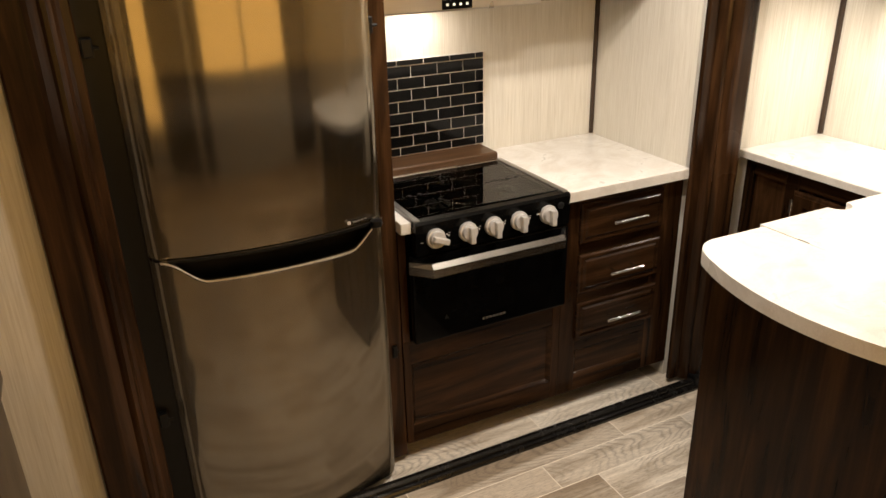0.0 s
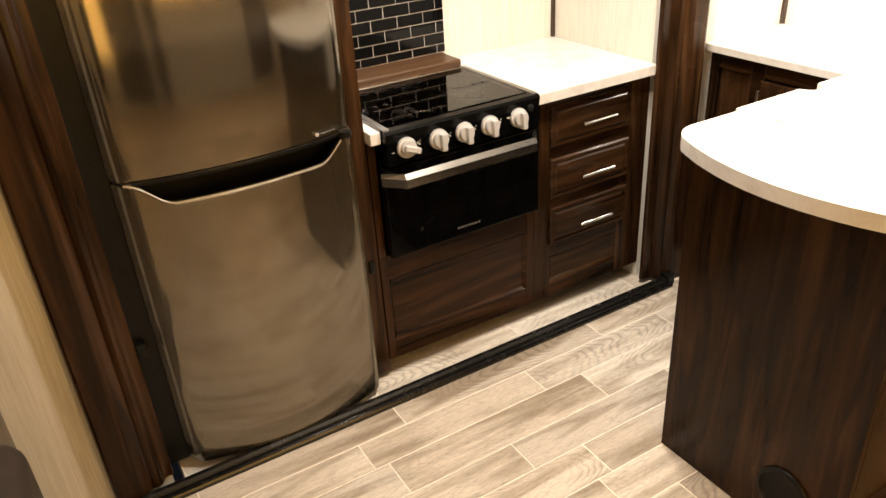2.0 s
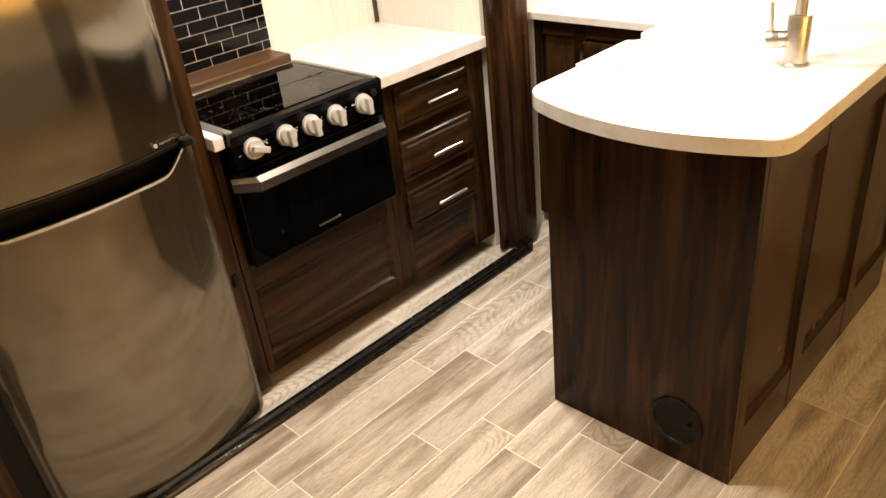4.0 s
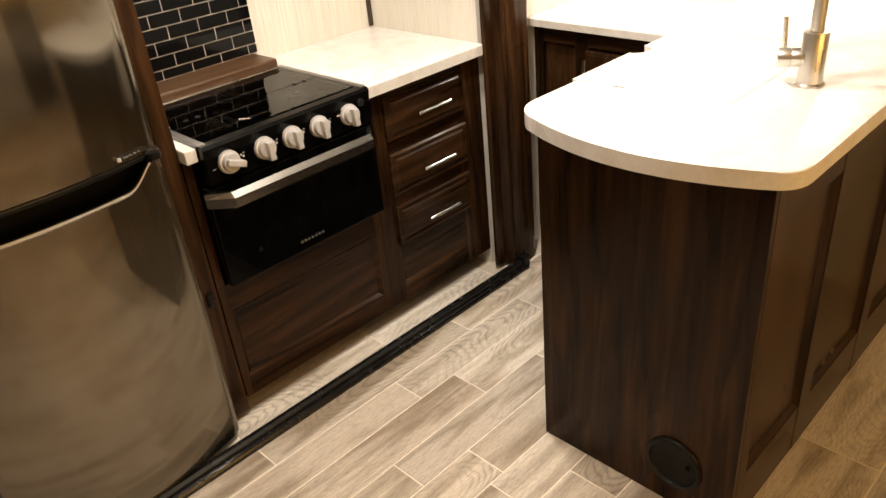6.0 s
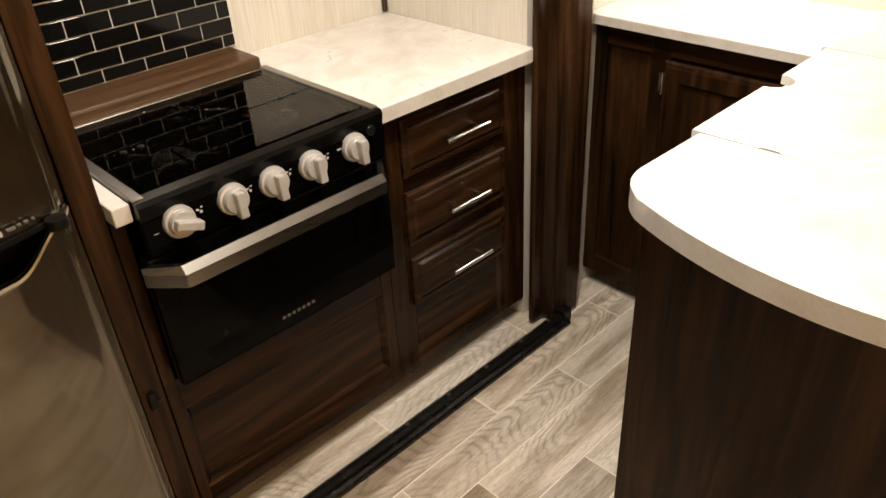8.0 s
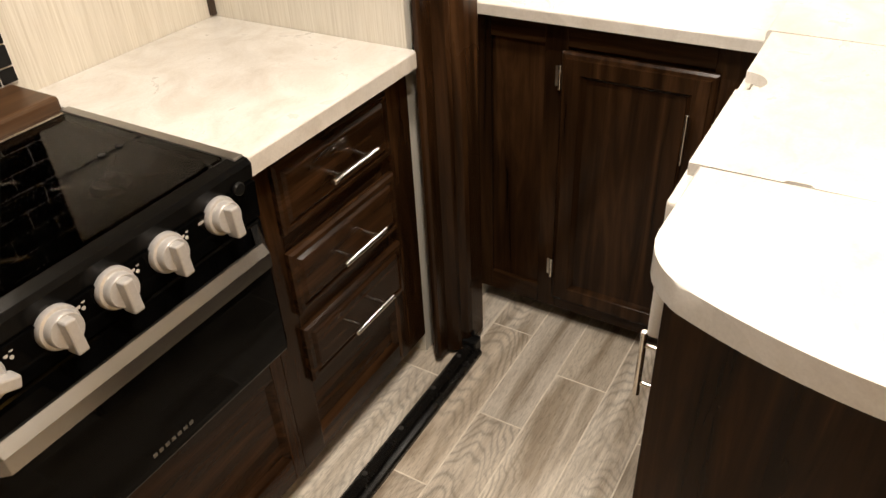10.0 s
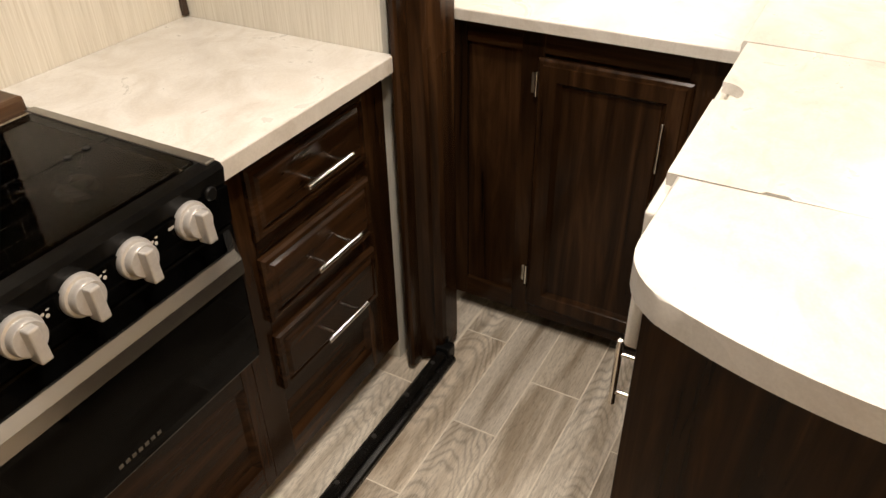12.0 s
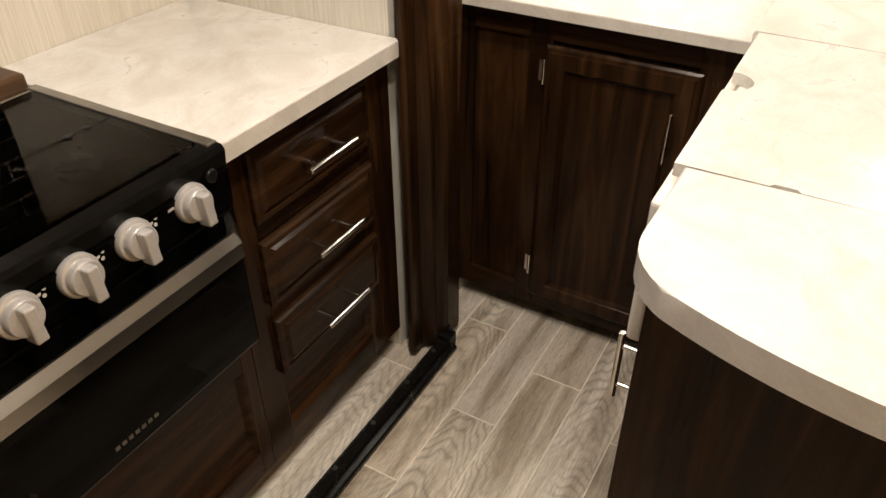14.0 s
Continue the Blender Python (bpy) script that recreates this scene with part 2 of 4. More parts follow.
def box(x0, x1, y0, y1, z0, z1, bevel=0.0, segments=2, bm=None):
    bm = bm or bmesh.new()
    made = bmesh.ops.create_cube(bm, size=1.0)["verts"]
    for v in made:
        v.co = Vector(((x0, x1)[v.co.x > 0], (y0, y1)[v.co.y > 0], (z0, z1)[v.co.z > 0]))
    if bevel:
        edges = list({e for v in made for e in v.link_edges})
        bmesh.ops.bevel(bm, geom=edges, offset=bevel, segments=segments, affect="EDGES", profile=0.5)
    return bm


def prism(outline, axis, lo, hi, bm=None):
    """A closed outline of pairs drawn out along an axis: x (pairs y, z), y (pairs x, z) or z (pairs x, y)."""
    bm = bm or bmesh.new()
    place = {"x": lambda a, b, c: (c, a, b), "y": lambda a, b, c: (a, c, b), "z": lambda a, b, c: (a, b, c)}[axis]
    low = [bm.verts.new(place(a, b, lo)) for a, b in outline]
    high = [bm.verts.new(place(a, b, hi)) for a, b in outline]
    bm.faces.new(low)
    bm.faces.new(high)
    k = len(outline)
    for i in range(k):
        bm.faces.new((low[i], low[(i + 1) % k], high[(i + 1) % k], high[i]))
    return bm


def rod(a, b, r, sides=14, r2=None, bm=None):
    bm = bm or bmesh.new()
    a, b = Vector(a), Vector(b)
    turn = (b - a).to_track_quat("Z", "Y").to_matrix().to_4x4()
    m = Matrix.Translation((a + b) / 2) @ turn
    made = bmesh.ops.create_cone(bm, cap_ends=True, segments=sides, radius1=r, radius2=r if r2 is None else r2, depth=(b - a).length, matrix=m)["verts"]
    return bm


def lathe(profile, origin, direction, sides=28, bm=None):
    """Turns pairs of (radius, height) round a direction from an origin."""
    bm = bm or bmesh.new()
    turn = Vector(direction).to_track_quat("Z", "Y").to_matrix().to_4x4()
    m = Matrix.Translation(origin) @ turn
    rings = []
    for r, h in profile:
        rings.append([bm.verts.new(m @ Vector((r * math.cos(math.tau * i / sides), r * math.sin(math.tau * i / sides), h))) for i in range(sides)])
    for a, b in zip(rings, rings[1:]):
        for i in range(sides):
            bm.faces.new((a[i], a[(i + 1) % sides], b[(i + 1) % sides], b[i]))
    bm.faces.new(rings[0])
    bm.faces.new(rings[-1])
    return bm


def edge_band(parent, points, z0, z1, t=0.0008):
    """A thin laminate strip along the outer side of an open run of plan points, which goes with its outside on its right."""
    bm = bmesh.new()
    rows = []
    for i, p in enumerate(points):
        a, b = Vector(points[max(i - 1, 0)]), Vector(points[min(i + 1, len(points) - 1)])
        d = (b - a).normalized()
        out = Vector((d.y, -d.x)) * t
        q = Vector(p) - out * 2
        w = Vector(p) + out
        rows.append([bm.verts.new(v) for v in ((q.x, q.y, z0), (w.x, w.y, z0), (w.x, w.y, z1), (q.x, q.y, z1))])
    for a, b in zip(rows, rows[1:]):
        for j in range(4):
            bm.faces.new((a[j], a[(j + 1) % 4], b[(j + 1) % 4], b[j]))
    bm.faces.new(rows[0])
    bm.faces.new(rows[-1])
    return part("edge_band", bm, STONE_EDGE, parent, "greyish beige laminate edge", True)


def structure(name, bm, material, label, category):
    return tagged(part(name, bm, material), label, category, kind="structure")


def raised_panel(x0, x1, z0, z1, y, depth=0.018, lip=0.022):
    """A drawer or door front facing -y with stepped, bevelled edges; its face lies at y."""
    bm = bmesh.new()
    steps = [(0.0, y + depth), (0.0, y + 0.008), (0.005, y + 0.003), (lip * 0.64, y + 0.0025), (lip * 0.70, y + 0.0065), (lip * 0.80, y + 0.0070), (lip * 1.10, y + 0.001), (lip * 1.22, y)]
    rings = [[bm.verts.new((x, yy, z)) for x, z in ((x0 + d, z0 + d), (x1 - d, z0 + d), (x1 - d, z1 - d), (x0 + d, z1 - d))] for d, yy in steps]
    for a, b in zip(rings, rings[1:]):
        for i in range(4):
            bm.faces.new((a[i], a[(i + 1) % 4], b[(i + 1) % 4], b[i]))
    bm.faces.new(rings[0])
    bm.faces.new(rings[-1])
    return bm


def turned(bm, pivot, degrees):
    """Turns a bmesh about the upright through a pivot."""
    bmesh.ops.rotate(bm, verts=bm.verts, cent=pivot, matrix=Matrix.Rotation(radians(degrees), 3, "Z"))
    return bm


def bar_handle(parent, a, b, stand, r=0.006):
    """A bar pull between two points with two posts that go off by the vector stand."""
    a, b, stand = Vector(a), Vector(b), Vector(stand)
    bm = lathe([(0.0, 0), (r * 0.8, 0.0), (r, 0.0012), (r, (b - a).length - 0.0012), (r * 0.8, (b - a).length), (0.0, (b - a).length)], a, b - a, 14)
    handle = part("handle", bm, CHROME, parent, "polished nickel bar pull", True)
    for f in (0.2, 0.8):
        p = a.lerp(b, f)
        part("handle_post", rod(p, p + stand, r * 0.72, 10), CHROME, handle, smooth=True)
    return handle


# ---- the setting ----
X0, X1, Y0, Y1, YB = -3.0, 2.52, -1.7, 1.745, 2.31
YR = 1.780  # the wall above the corner counter
SLIDE0, SLIDE1, SLIDE_TOP = 0.075, 1.858, 1.96
floor = structure("floor", box(X0 - 0.1, X1 + 0.1, Y0 - 0.1, 1.6995, -0.06, -0.0009), GROUT, "greyish beige wood-look plank floor with pale grout lines", "floor")
slide_floor = structure("slide_floor", box(SLIDE0, 1.985, 1.70, YB + 0.1, -0.06, 0.0091), GROUT, "raised plank floor strip inside the kitchen slide-out", "floor")
structure("floor_corner", box(1.9855, X1 + 0.1, 1.70, YR + 0.05, -0.06, -0.0009), GROUT, "plank floor in the corner by the slide-out", "floor")
structure("wall_north_left", box(X0 - 0.1, 0.045, Y1, Y1 + 0.08, -0.06, CEILING), WALL, "cream linen-patterned wallboard beside the fridge", "wall")
structure("wall_north_right", box(2.0, X1, YR, YR + 0.08, -0.06, CEILING), WALL, "cream linen-patterned wallboard above the corner counter", "wall")
structure("wall_north_header", box(SLIDE0, 2.0, Y1, Y1 + 0.08, SLIDE_TOP, CEILING), WALL, "cream wallboard header over the kitchen slide-out", "wall")
structure("wall_east", box(X1, X1 + 0.1, Y0 - 0.1, YR + 0.08, -0.06, CEILING), WALL, "cream linen-patterned wallboard behind the corner counter", "wall")
# unseen wall, made cream to lighten what the fridge reflects
structure("wall_south", box(X0 - 0.1, X1, Y0 - 0.1, Y0, -0.06, CEILING), WALL, "cream linen-patterned wallboard opposite the kitchen", "wall")
# glowing panels added, never in view, to give the fridge amber streaks to reflect
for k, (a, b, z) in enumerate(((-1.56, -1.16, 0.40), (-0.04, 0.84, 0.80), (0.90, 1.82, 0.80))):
    structure("glow_panel_%d" % (k + 1), box(a, b, Y0 + 0.002, Y0 + 0.012, z, 1.90), HONEY, "assumed amber glowing panel opposite the kitchen, for the fridge's reflection", "window shade")
    structure("window_sill_%d" % (k + 1), box(a - 0.02, b + 0.02, Y0 + 0.002, Y0 + 0.035, z - 0.34, z - 0.002, 0.003), WALL, "assumed cream board under the amber glowing panel", "window sill")
# dark boards added out of view to break the fridge's reflection into upright bands
for k, (a, b) in enumerate(((-2.60, -1.62), (-1.12, -0.42), (-0.30, -0.08), (1.86, X1 - 0.01))):
    structure("wall_panel_%d" % (k + 1), box(a, b, Y0 + 0.001, Y0 + 0.020, 0.0, CEILING - 0.002, 0.002), WOOD["z"], "assumed dark walnut panel opposite the kitchen, unseen, for the fridge's reflection", "wall panel")
structure("wall_west", box(X0 - 0.1, X0, Y0, Y1, -0.06, CEILING), WALL, "cream linen-patterned wallboard", "wall")
structure("ceiling", box(X0 - 0.1, X1 + 0.1, Y0 - 0.1, YR + 0.08, CEILING, CEILING + 0.06), CEILING_MAT, "white board ceiling", "ceiling")
structure("slide_wall_back", box(SLIDE0 - 0.05, 1.955, YB, YB + 0.05, 0.004, SLIDE_TOP), WALL, "cream linen-patterned wallboard behind the range", "wall")
structure("slide_wall_end", box(1.8755, 1.955, 1.797, YB, 0.011, 0.8355), WALL, "cream end of the slide-out side wall below the worktop", "wall")
structure("slide_wall_right", box(SLIDE1, 1.955, 1.776, YB, 0.836, SLIDE_TOP), WALL, "cream linen-patterned side wall of the slide-out", "wall")
structure("slide_wall_left", box(SLIDE0 - 0.05, SLIDE0, Y1 + 0.08, YB, 0.004, SLIDE_TOP), WALL, "cream side wall of the slide-out", "wall")
structure("slide_ceiling", box(SLIDE0 - 0.05, 1.93, Y1 + 0.08, YB + 0.05, SLIDE_TOP, SLIDE_TOP + 0.04), CEILING_MAT, "white board ceiling of the slide-out", "ceiling")
structure("corner_trim", box(SLIDE1 - 0.016, SLIDE1 - 0.001, YB - 0.012, YB - 0.001, 0.873, SLIDE_TOP, 0.002), TRIM, "dark brown trim strip in the corner of the slide-out", "trim")
structure("corner_trim_east", box(X1 - 0.016, X1 - 0.001, YR - 0.016, YR - 0.001, 0.898, CEILING, 0.002), TRIM, "dark brown trim strip in the corner above the counter", "trim")


def fascia(name, x0, x1, flip, label):
    """An upright moulded casing at the side of the slide-out."""
    w = x1 - x0
    steps = [(0.5, 1.785), (0.5, 1.752), (0.0, 1.752), (0.0, 1.742), (0.018, 1.736), (0.20, 1.736), (0.23, 1.724), (0.27, 1.712), (0.31, 1.706), (0.36, 1.712), (0.385, 1.718),
             (0.41, 1.712), (0.45, 1.701), (0.52, 1.697), (0.80, 1.697), (0.86, 1.703), (0.90, 1.716), (0.93, 1.730), (1.0, 1.736), (1.0, 1.785)]
    if flip:  # the plainer casing beside the fridge
        steps = [(0.5, 1.785), (0.5, 1.752), (0.0, 1.752), (0.0, 1.745), (0.02, 1.741), (0.12, 1.741), (0.17, 1.735), (0.22, 1.722), (0.28, 1.714), (0.34, 1.716), (0.38, 1.719), (0.42, 1.715),
                 (0.49, 1.706), (0.56, 1.702), (0.93, 1.702), (0.965, 1.706), (0.985, 1.716), (1.0, 1.736), (1.0, 1.785)]
    outline = [(x1 - f * w if flip else x0 + f * w, y) for f, y in steps]
    return structure(name, prism(outline, "z", 0.030, CEILING), WOOD["z"], label, "trim")


fascia("trim_right", 1.850, 2.055, False, "dark walnut moulded casing at the end of the slide-out")
fascia("trim_left", -0.112, 0.050, True, "dark walnut moulded casing beside the fridge")

# black wiper seal along the slide-out's edge
seal = thing("slide_seal", 0.9, 1.68, 0.0, "black rubber wiper seal lying along the floor by the cabinets", "seal")
profile = [(1.664, 0.0), (1.664, 0.010), (1.668, 0.016), (1.676, 0.018), (1.678, 0.015), (1.682, 0.015), (1.684, 0.026), (1.692, 0.033), (1.704, 0.033), (1.713, 0.027), (1.716, 0.008), (1.712, 0.0)]
part("strip", prism(profile, "x", -0.10, 1.945), BLACK_RUBBER, seal)
part("end_block", box(1.928, 1.966, 1.676, 1.720, 0.0, 0.046, 0.006), BLACK_PLASTIC, seal, "black plastic end block")
part("end_pin", rod((1.958, 1.70, 0.046), (1.958, 1.70, 0.060), 0.008), BLACK_PLASTIC, seal)
for sx in (1.30, 1.45, 1.60, 1.75, 1.88):
    part("screw", rod((sx, 1.698, 0.0325), (sx, 1.698, 0.0355), 0.006, 10), SCREW, seal, "dull screw head")

# ---- refrigerator ----
FX0, FX1 = 0.108, 0.726


def bow(x):
    """The depth of the bowed fridge front at x."""
    u = (x - FX0) / (FX1 - FX0) * 2 - 1
    return 1.682 + 0.050 * u * u + 0.036 * max(0.0, abs(u) - 0.90) ** 2 / 0.01


def fridge_door(z0, z1, dip):
    """A bowed door; dip lowers the top's middle into a grip."""
    bm = bmesh.new()
    xs = [FX0 + (FX1 - FX0) * i / 48 for i in range(49)]
    rows = []
    for k in range(13):
        f = k / 12
        row = []
        for x in xs:
            top = z1 - dip(x)
            row.append(bm.verts.new((x, bow(x) + (0.010 * (1 - f) ** 8), z0 + (top - z0) * f)))
        rows.append(row)
    back_low = [bm.verts.new((x, 1.800, z0)) for x in xs]
    back_top = [bm.verts.new((x, 1.800, z1 - 0.10 * (dip(x) > 0.02))) for x in xs]
    for a, b in zip(rows, rows[1:]):
        for i in range(48):
            bm.faces.new((a[i], a[i + 1], b[i + 1], b[i]))
    for i in range(48):
        bm.faces.new((back_low[i], back_low[i + 1], rows[0][i + 1], rows[0][i]))
        bm.faces.new((back_low[i], back_low[i + 1], back_top[i + 1], back_top[i]))
    bm.faces.new([r[0] for r in rows] + [back_top[0], back_low[0]])
    bm.faces.new([r[-1] for r in rows] + [back_top[-1], back_low[-1]])
    return bm, rows


def grip_dip(x):
    u = abs((x - 0.42) / 0.30)
    return 0.060 * (1 - min(1.0, max(0.0, (u - 0.62) / 0.34)) ** 2 * (3 - 2 * min(1.0, max(0.0, (u - 0.62) / 0.34))))


fridge = thing("refrigerator", 0.42, 2.0, 0.004, "brushed stainless two-door refrigerator with bowed doors between dark wood panels", "refrigerator")
part("cabinet", box(FX0 + 0.004, FX1 - 0.004, 1.815, 2.28, 0.03, 1.74, 0.006), BLACK_ENAMEL, fridge, "black fridge body")
bm, rows = fridge_door(0.036, 0.908, grip_dip)
lower = part("lower_door", bm, STEEL, fridge, "brushed stainless freezer door", True)
bm, rows = fridge_door(0.913, 1.72, lambda x: 0.0)
upper = part("upper_door", bm, STEEL, fridge, "brushed stainless fridge door", True)
part("recess", box(FX0 + 0.012, FX1 - 0.012, 1.772, 1.80, 0.80, 0.94), BLACK_PLASTIC, fridge, "black grip recess")
bm = bmesh.new()
ring = []
for i in range(61):
    x = 0.128 + (0.720 - 0.128) * i / 60
    c = Vector((x, bow(x) + 0.003, 0.910 - grip_dip(x)))
    ring.append([bm.verts.new(c + Vector((0, 0.009 * math.cos(a) - 0.003, 0.0058 * math.sin(a)))) for a in [math.tau * j / 8 for j in range(8)]])
for a, b in zip(ring, ring[1:]):
    for j in range(8):
        bm.faces.new((a[j], a[(j + 1) % 8], b[(j + 1) % 8], b[j]))
part("grip_lip", bm, CHROME, lower, "polished curved grip edge", True)
part("door_underside", prism([(FX0 + 0.006, 1.80)] + [(FX0 + 0.006 + (FX1 - FX0 - 0.012) * i / 24, bow(FX0 + 0.006 + (FX1 - FX0 - 0.012) * i / 24) + 0.002) for i in range(25)] + [(FX1 - 0.006, 1.80)], "z", 0.906, 0.9128), BLACK_PLASTIC, upper)
part("hinge", lathe([(0.0, 0), (0.016, 0), (0.018, 0.006), (0.016, 0.016), (0.0, 0.018)], (0.690, 1.712, 0.904), (0, 0, 1), 16), BLACK_PLASTIC, fridge, "black door hinge", True)
part("badge", box(0.606, 0.614, bow(0.606) - 0.0003, bow(0.606) + 0.005, 0.926, 0.934), KNOB, upper)
for bx, bw in ((0.622, 0.012), (0.638, 0.005), (0.648, 0.006), (0.660, 0.004)):
    part("badge_bar", box(bx, bx + bw, bow(bx) - 0.0003, bow(bx) + 0.006, 0.9285, 0.9315), DIM_MARK, upper)
# black board put into the gap beside the fridge as its shade
structure("fridge_filler", box(0.0505, 0.1072, 1.786, 2.28, 0.03, 1.75), BLACK_PLASTIC, "near-black board standing in for the shaded gap beside the fridge", "trim")

# ---- tall panel between fridge and range ----
tall = thing("tall_panel", 0.757, 2.0, 0.004, "dark walnut tall end panel between fridge and range", "cabinet panel")
part("panel", box(0.736, 0.783, 1.80, 2.305, 0.034, SLIDE_TOP - 0.005, 0.002), WOOD["z"], tall)
latch = thing("fridge_catch", 0.066, 1.775, 0.42, "black plastic catch in the gap beside the fridge", "catch", "fridge catches")
part("body", box(0.054, 0.078, 1.762, 1.7855, 0.420, 0.462, 0.003), BLACK_PLASTIC, latch)
part("pin", rod((0.076, 1.766, 0.440), (0.090, 1.766, 0.440), 0.004, 8), BLACK_PLASTIC, latch)
for lx, lz in ((0.066, 1.405), (0.722, 1.405)):
    copy_thing(latch, Matrix.Translation((lx, 1.775, lz)))
catch = part("catch", box(0.748, 0.764, 1.790, 1.80, 0.420, 0.462, 0.003), BLACK_PLASTIC, tall, "black plastic door catch")
part("catch_pin", rod((0.770, 1.792, 0.440), (0.760, 1.792, 0.440), 0.004, 8), BLACK_PLASTIC, catch)

# ---- slide-out base cabinets ----
FACE, TOE = 1.795, 0.098


def face_frame(parent, x0, x1, z0, z1, holes):
    """Stiles and rails round the holes (x0, x1, z0, z1)."""
    y0, y1 = FACE, FACE + 0.02
    part("stile", box(x0, holes[0][0], y0, y1, z0, z1, 0.0015), WOOD["z"], parent)
    part("stile", box(holes[0][1], x1, y0, y1, z0, z1, 0.0015), WOOD["z"], parent)
    zs = sorted([z for h in holes for z in h[2:]])
    edges = [z0] + zs + [z1]
    for a, b in zip(edges[::2], edges[1::2]):
        if b - a > 0.004:
            part("rail", box(holes[0][0], holes[0][1], y0 + 0.0005, y1, a, b, 0.001), WOOD["x"], parent)


def inset_panel(parent, x0, x1, z0, z1, y):
    """A flat panel with a bevelled bead round it."""
    bm = bmesh.new()
    rings = [[bm.verts.new((x, yy, z)) for x, z in ((x0 + d, z0 + d), (x1 - d, z0 + d), (x1 - d, z1 - d), (x0 + d, z1 - d))] for d, yy in ((0, FACE + 0.001), (0.004, FACE + 0.004), (0.012, y - 0.002), (0.014, y))]
    for a, b in zip(rings, rings[1:]):
        for i in range(4):
            bm.faces.new((a[i], a[(i + 1) % 4], b[(i + 1) % 4], b[i]))
    bm.faces.new(rings[-1])
    return part("inset_panel", bm, WOOD["x"], parent)


range_base = thing("range_cabinet", 1.08, 2.0, 0.004, "dark walnut base cabinet with an inset panel under the range", "cabinet")
face_frame(range_base, 0.784, 1.372, TOE - 0.021, 0.462, [(0.808, 1.341, 0.144, 0.379)])
inset_panel(range_base, 0.808, 1.341, 0.144, 0.379, FACE + 0.014)
part("carcass", box(0.784, 1.372, FACE + 0.021, 2.30, TOE, 0.44), WOOD["x"], range_base)
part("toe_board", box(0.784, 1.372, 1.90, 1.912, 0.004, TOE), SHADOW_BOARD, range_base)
part("side_stile", box(0.784, 0.808, FACE, FACE + 0.02, 0.4625, 0.834), WOOD["z"], range_base)
part("side_stile", box(1.354, 1.372, FACE, FACE + 0.02, 0.4625, 0.834), WOOD["z"], range_base)

drawers = thing("drawer_cabinet", 1.61, 2.0, 0.004, "dark walnut base cabinet with three drawers and bar pulls", "cabinet")
DRAWERS = [(0.666, 0.810), (0.480, 0.625), (0.301, 0.443)]
face_frame(drawers, 1.3725, 1.875, TOE - 0.021, 0.834, [(1.441, 1.756, 0.132, 0.248), (1.441, 1.756, 0.320, 0.425), (1.441, 1.756, 0.500, 0.605), (1.441, 1.756, 0.680, 0.790)])
inset_panel(drawers, 1.441, 1.756, 0.132, 0.248, FACE + 0.013)
part("carcass", box(1.3725, 1.875, FACE + 0.021, 2.30, TOE, 0.832), WOOD["x"], drawers)
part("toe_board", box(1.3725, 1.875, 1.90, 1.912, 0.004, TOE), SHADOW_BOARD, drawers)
for z0, z1 in DRAWERS:
    front = part("drawer_front", raised_panel(1.434, 1.780, z0 - 0.003, z1 - 0.003, FACE - 0.019), WOOD["x"], drawers)
    zm = (z0 + z1) / 2 - 0.001
    bar_handle(front, (1.533, 1.736, zm), (1.674, 1.736, zm), (0, 0.040, 0))

counter = thing("slide_counter", 1.60, 2.0, 0.835, "cream marbled solid-surface worktop beside the range", "worktop")
part("slab", box(1.356, SLIDE1 - 0.001, 1.750, YB - 0.001, 0.835, 0.870, 0.0025), STONE, counter)
edge_band(counter, [(1.3575, 1.750), (SLIDE1 - 0.003, 1.750)], 0.8355, 0.8675)
strip_top = thing("filler_counter", 0.80, 2.0, 0.835, "narrow cream worktop strip between panel and range", "worktop")
part("slab", box(0.784, 0.816, 1.765, YB - 0.001, 0.835, 0.870, 0.0025), STONE, strip_top)

# ---- gas range ----
RX0, RX1 = 0.818, 1.353
cooker = thing("gas_range", 1.085, 2.0, 0.46, "black gas range with glass cover, steel handle and silver knobs", "stove")
part("body", box(RX0 + 0.004, RX1 - 0.004, 1.775, 2.168, 0.466, 0.845), BLACK_ENAMEL, cooker, "black enamel oven body")
top = part("cooktop", box(RX0 + 0.004, RX1 - 0.004, 1.760, 2.169, 0.846, 0.852), BLACK_ENAMEL, cooker, "black enamel cooktop tray")
for bx, by, br in ((0.965, 1.90, 0.042), (1.215, 1.90, 0.034), (1.085, 2.09, 0.034)):
    burner = part("burner", lathe([(0.0, 0), (br, 0), (br, 0.006), (br * 0.75, 0.009), (br * 0.75, 0.0125), (br * 0.6, 0.014), (0.0, 0.014)], (bx, by, 0.8522), (0, 0, 1)), BURNER, top, "round gas burner", True)
    for k in range(4):
        d = Vector((math.cos(math.tau * k / 4 + 0.78), math.sin(math.tau * k / 4 + 0.78), 0))
        p = Vector((bx, by, 0.862))
        part("grate_bar", rod(p + d * 0.05, p + d * 0.095, 0.0035, 8), CHROME, burner, smooth=True)
for gx0, gx1 in ((0.855, 1.080), (1.095, 1.318)):
    wires = bmesh.new()
    for gy in (1.805, 1.960, 2.130):
        rod((gx0, gy, 0.8655), (gx1, gy, 0.8655), 0.0032, 8, bm=wires)
    for gx in (gx0, (gx0 + gx1) / 2, gx1):
        rod((gx, 1.805, 0.8655), (gx, 2.130, 0.8655), 0.0032, 8, bm=wires)
    part("grate", wires, BLACK_ENAMEL, top, "black wire pan grate", True)
part("front_rim", prism([(1.742, 0.838), (1.738, 0.866), (1.744, 0.874), (1.768, 0.876), (1.772, 0.846), (1.765, 0.838)], "x", RX0, RX1), BLACK_ENAMEL, cooker, "black enamel front rim")
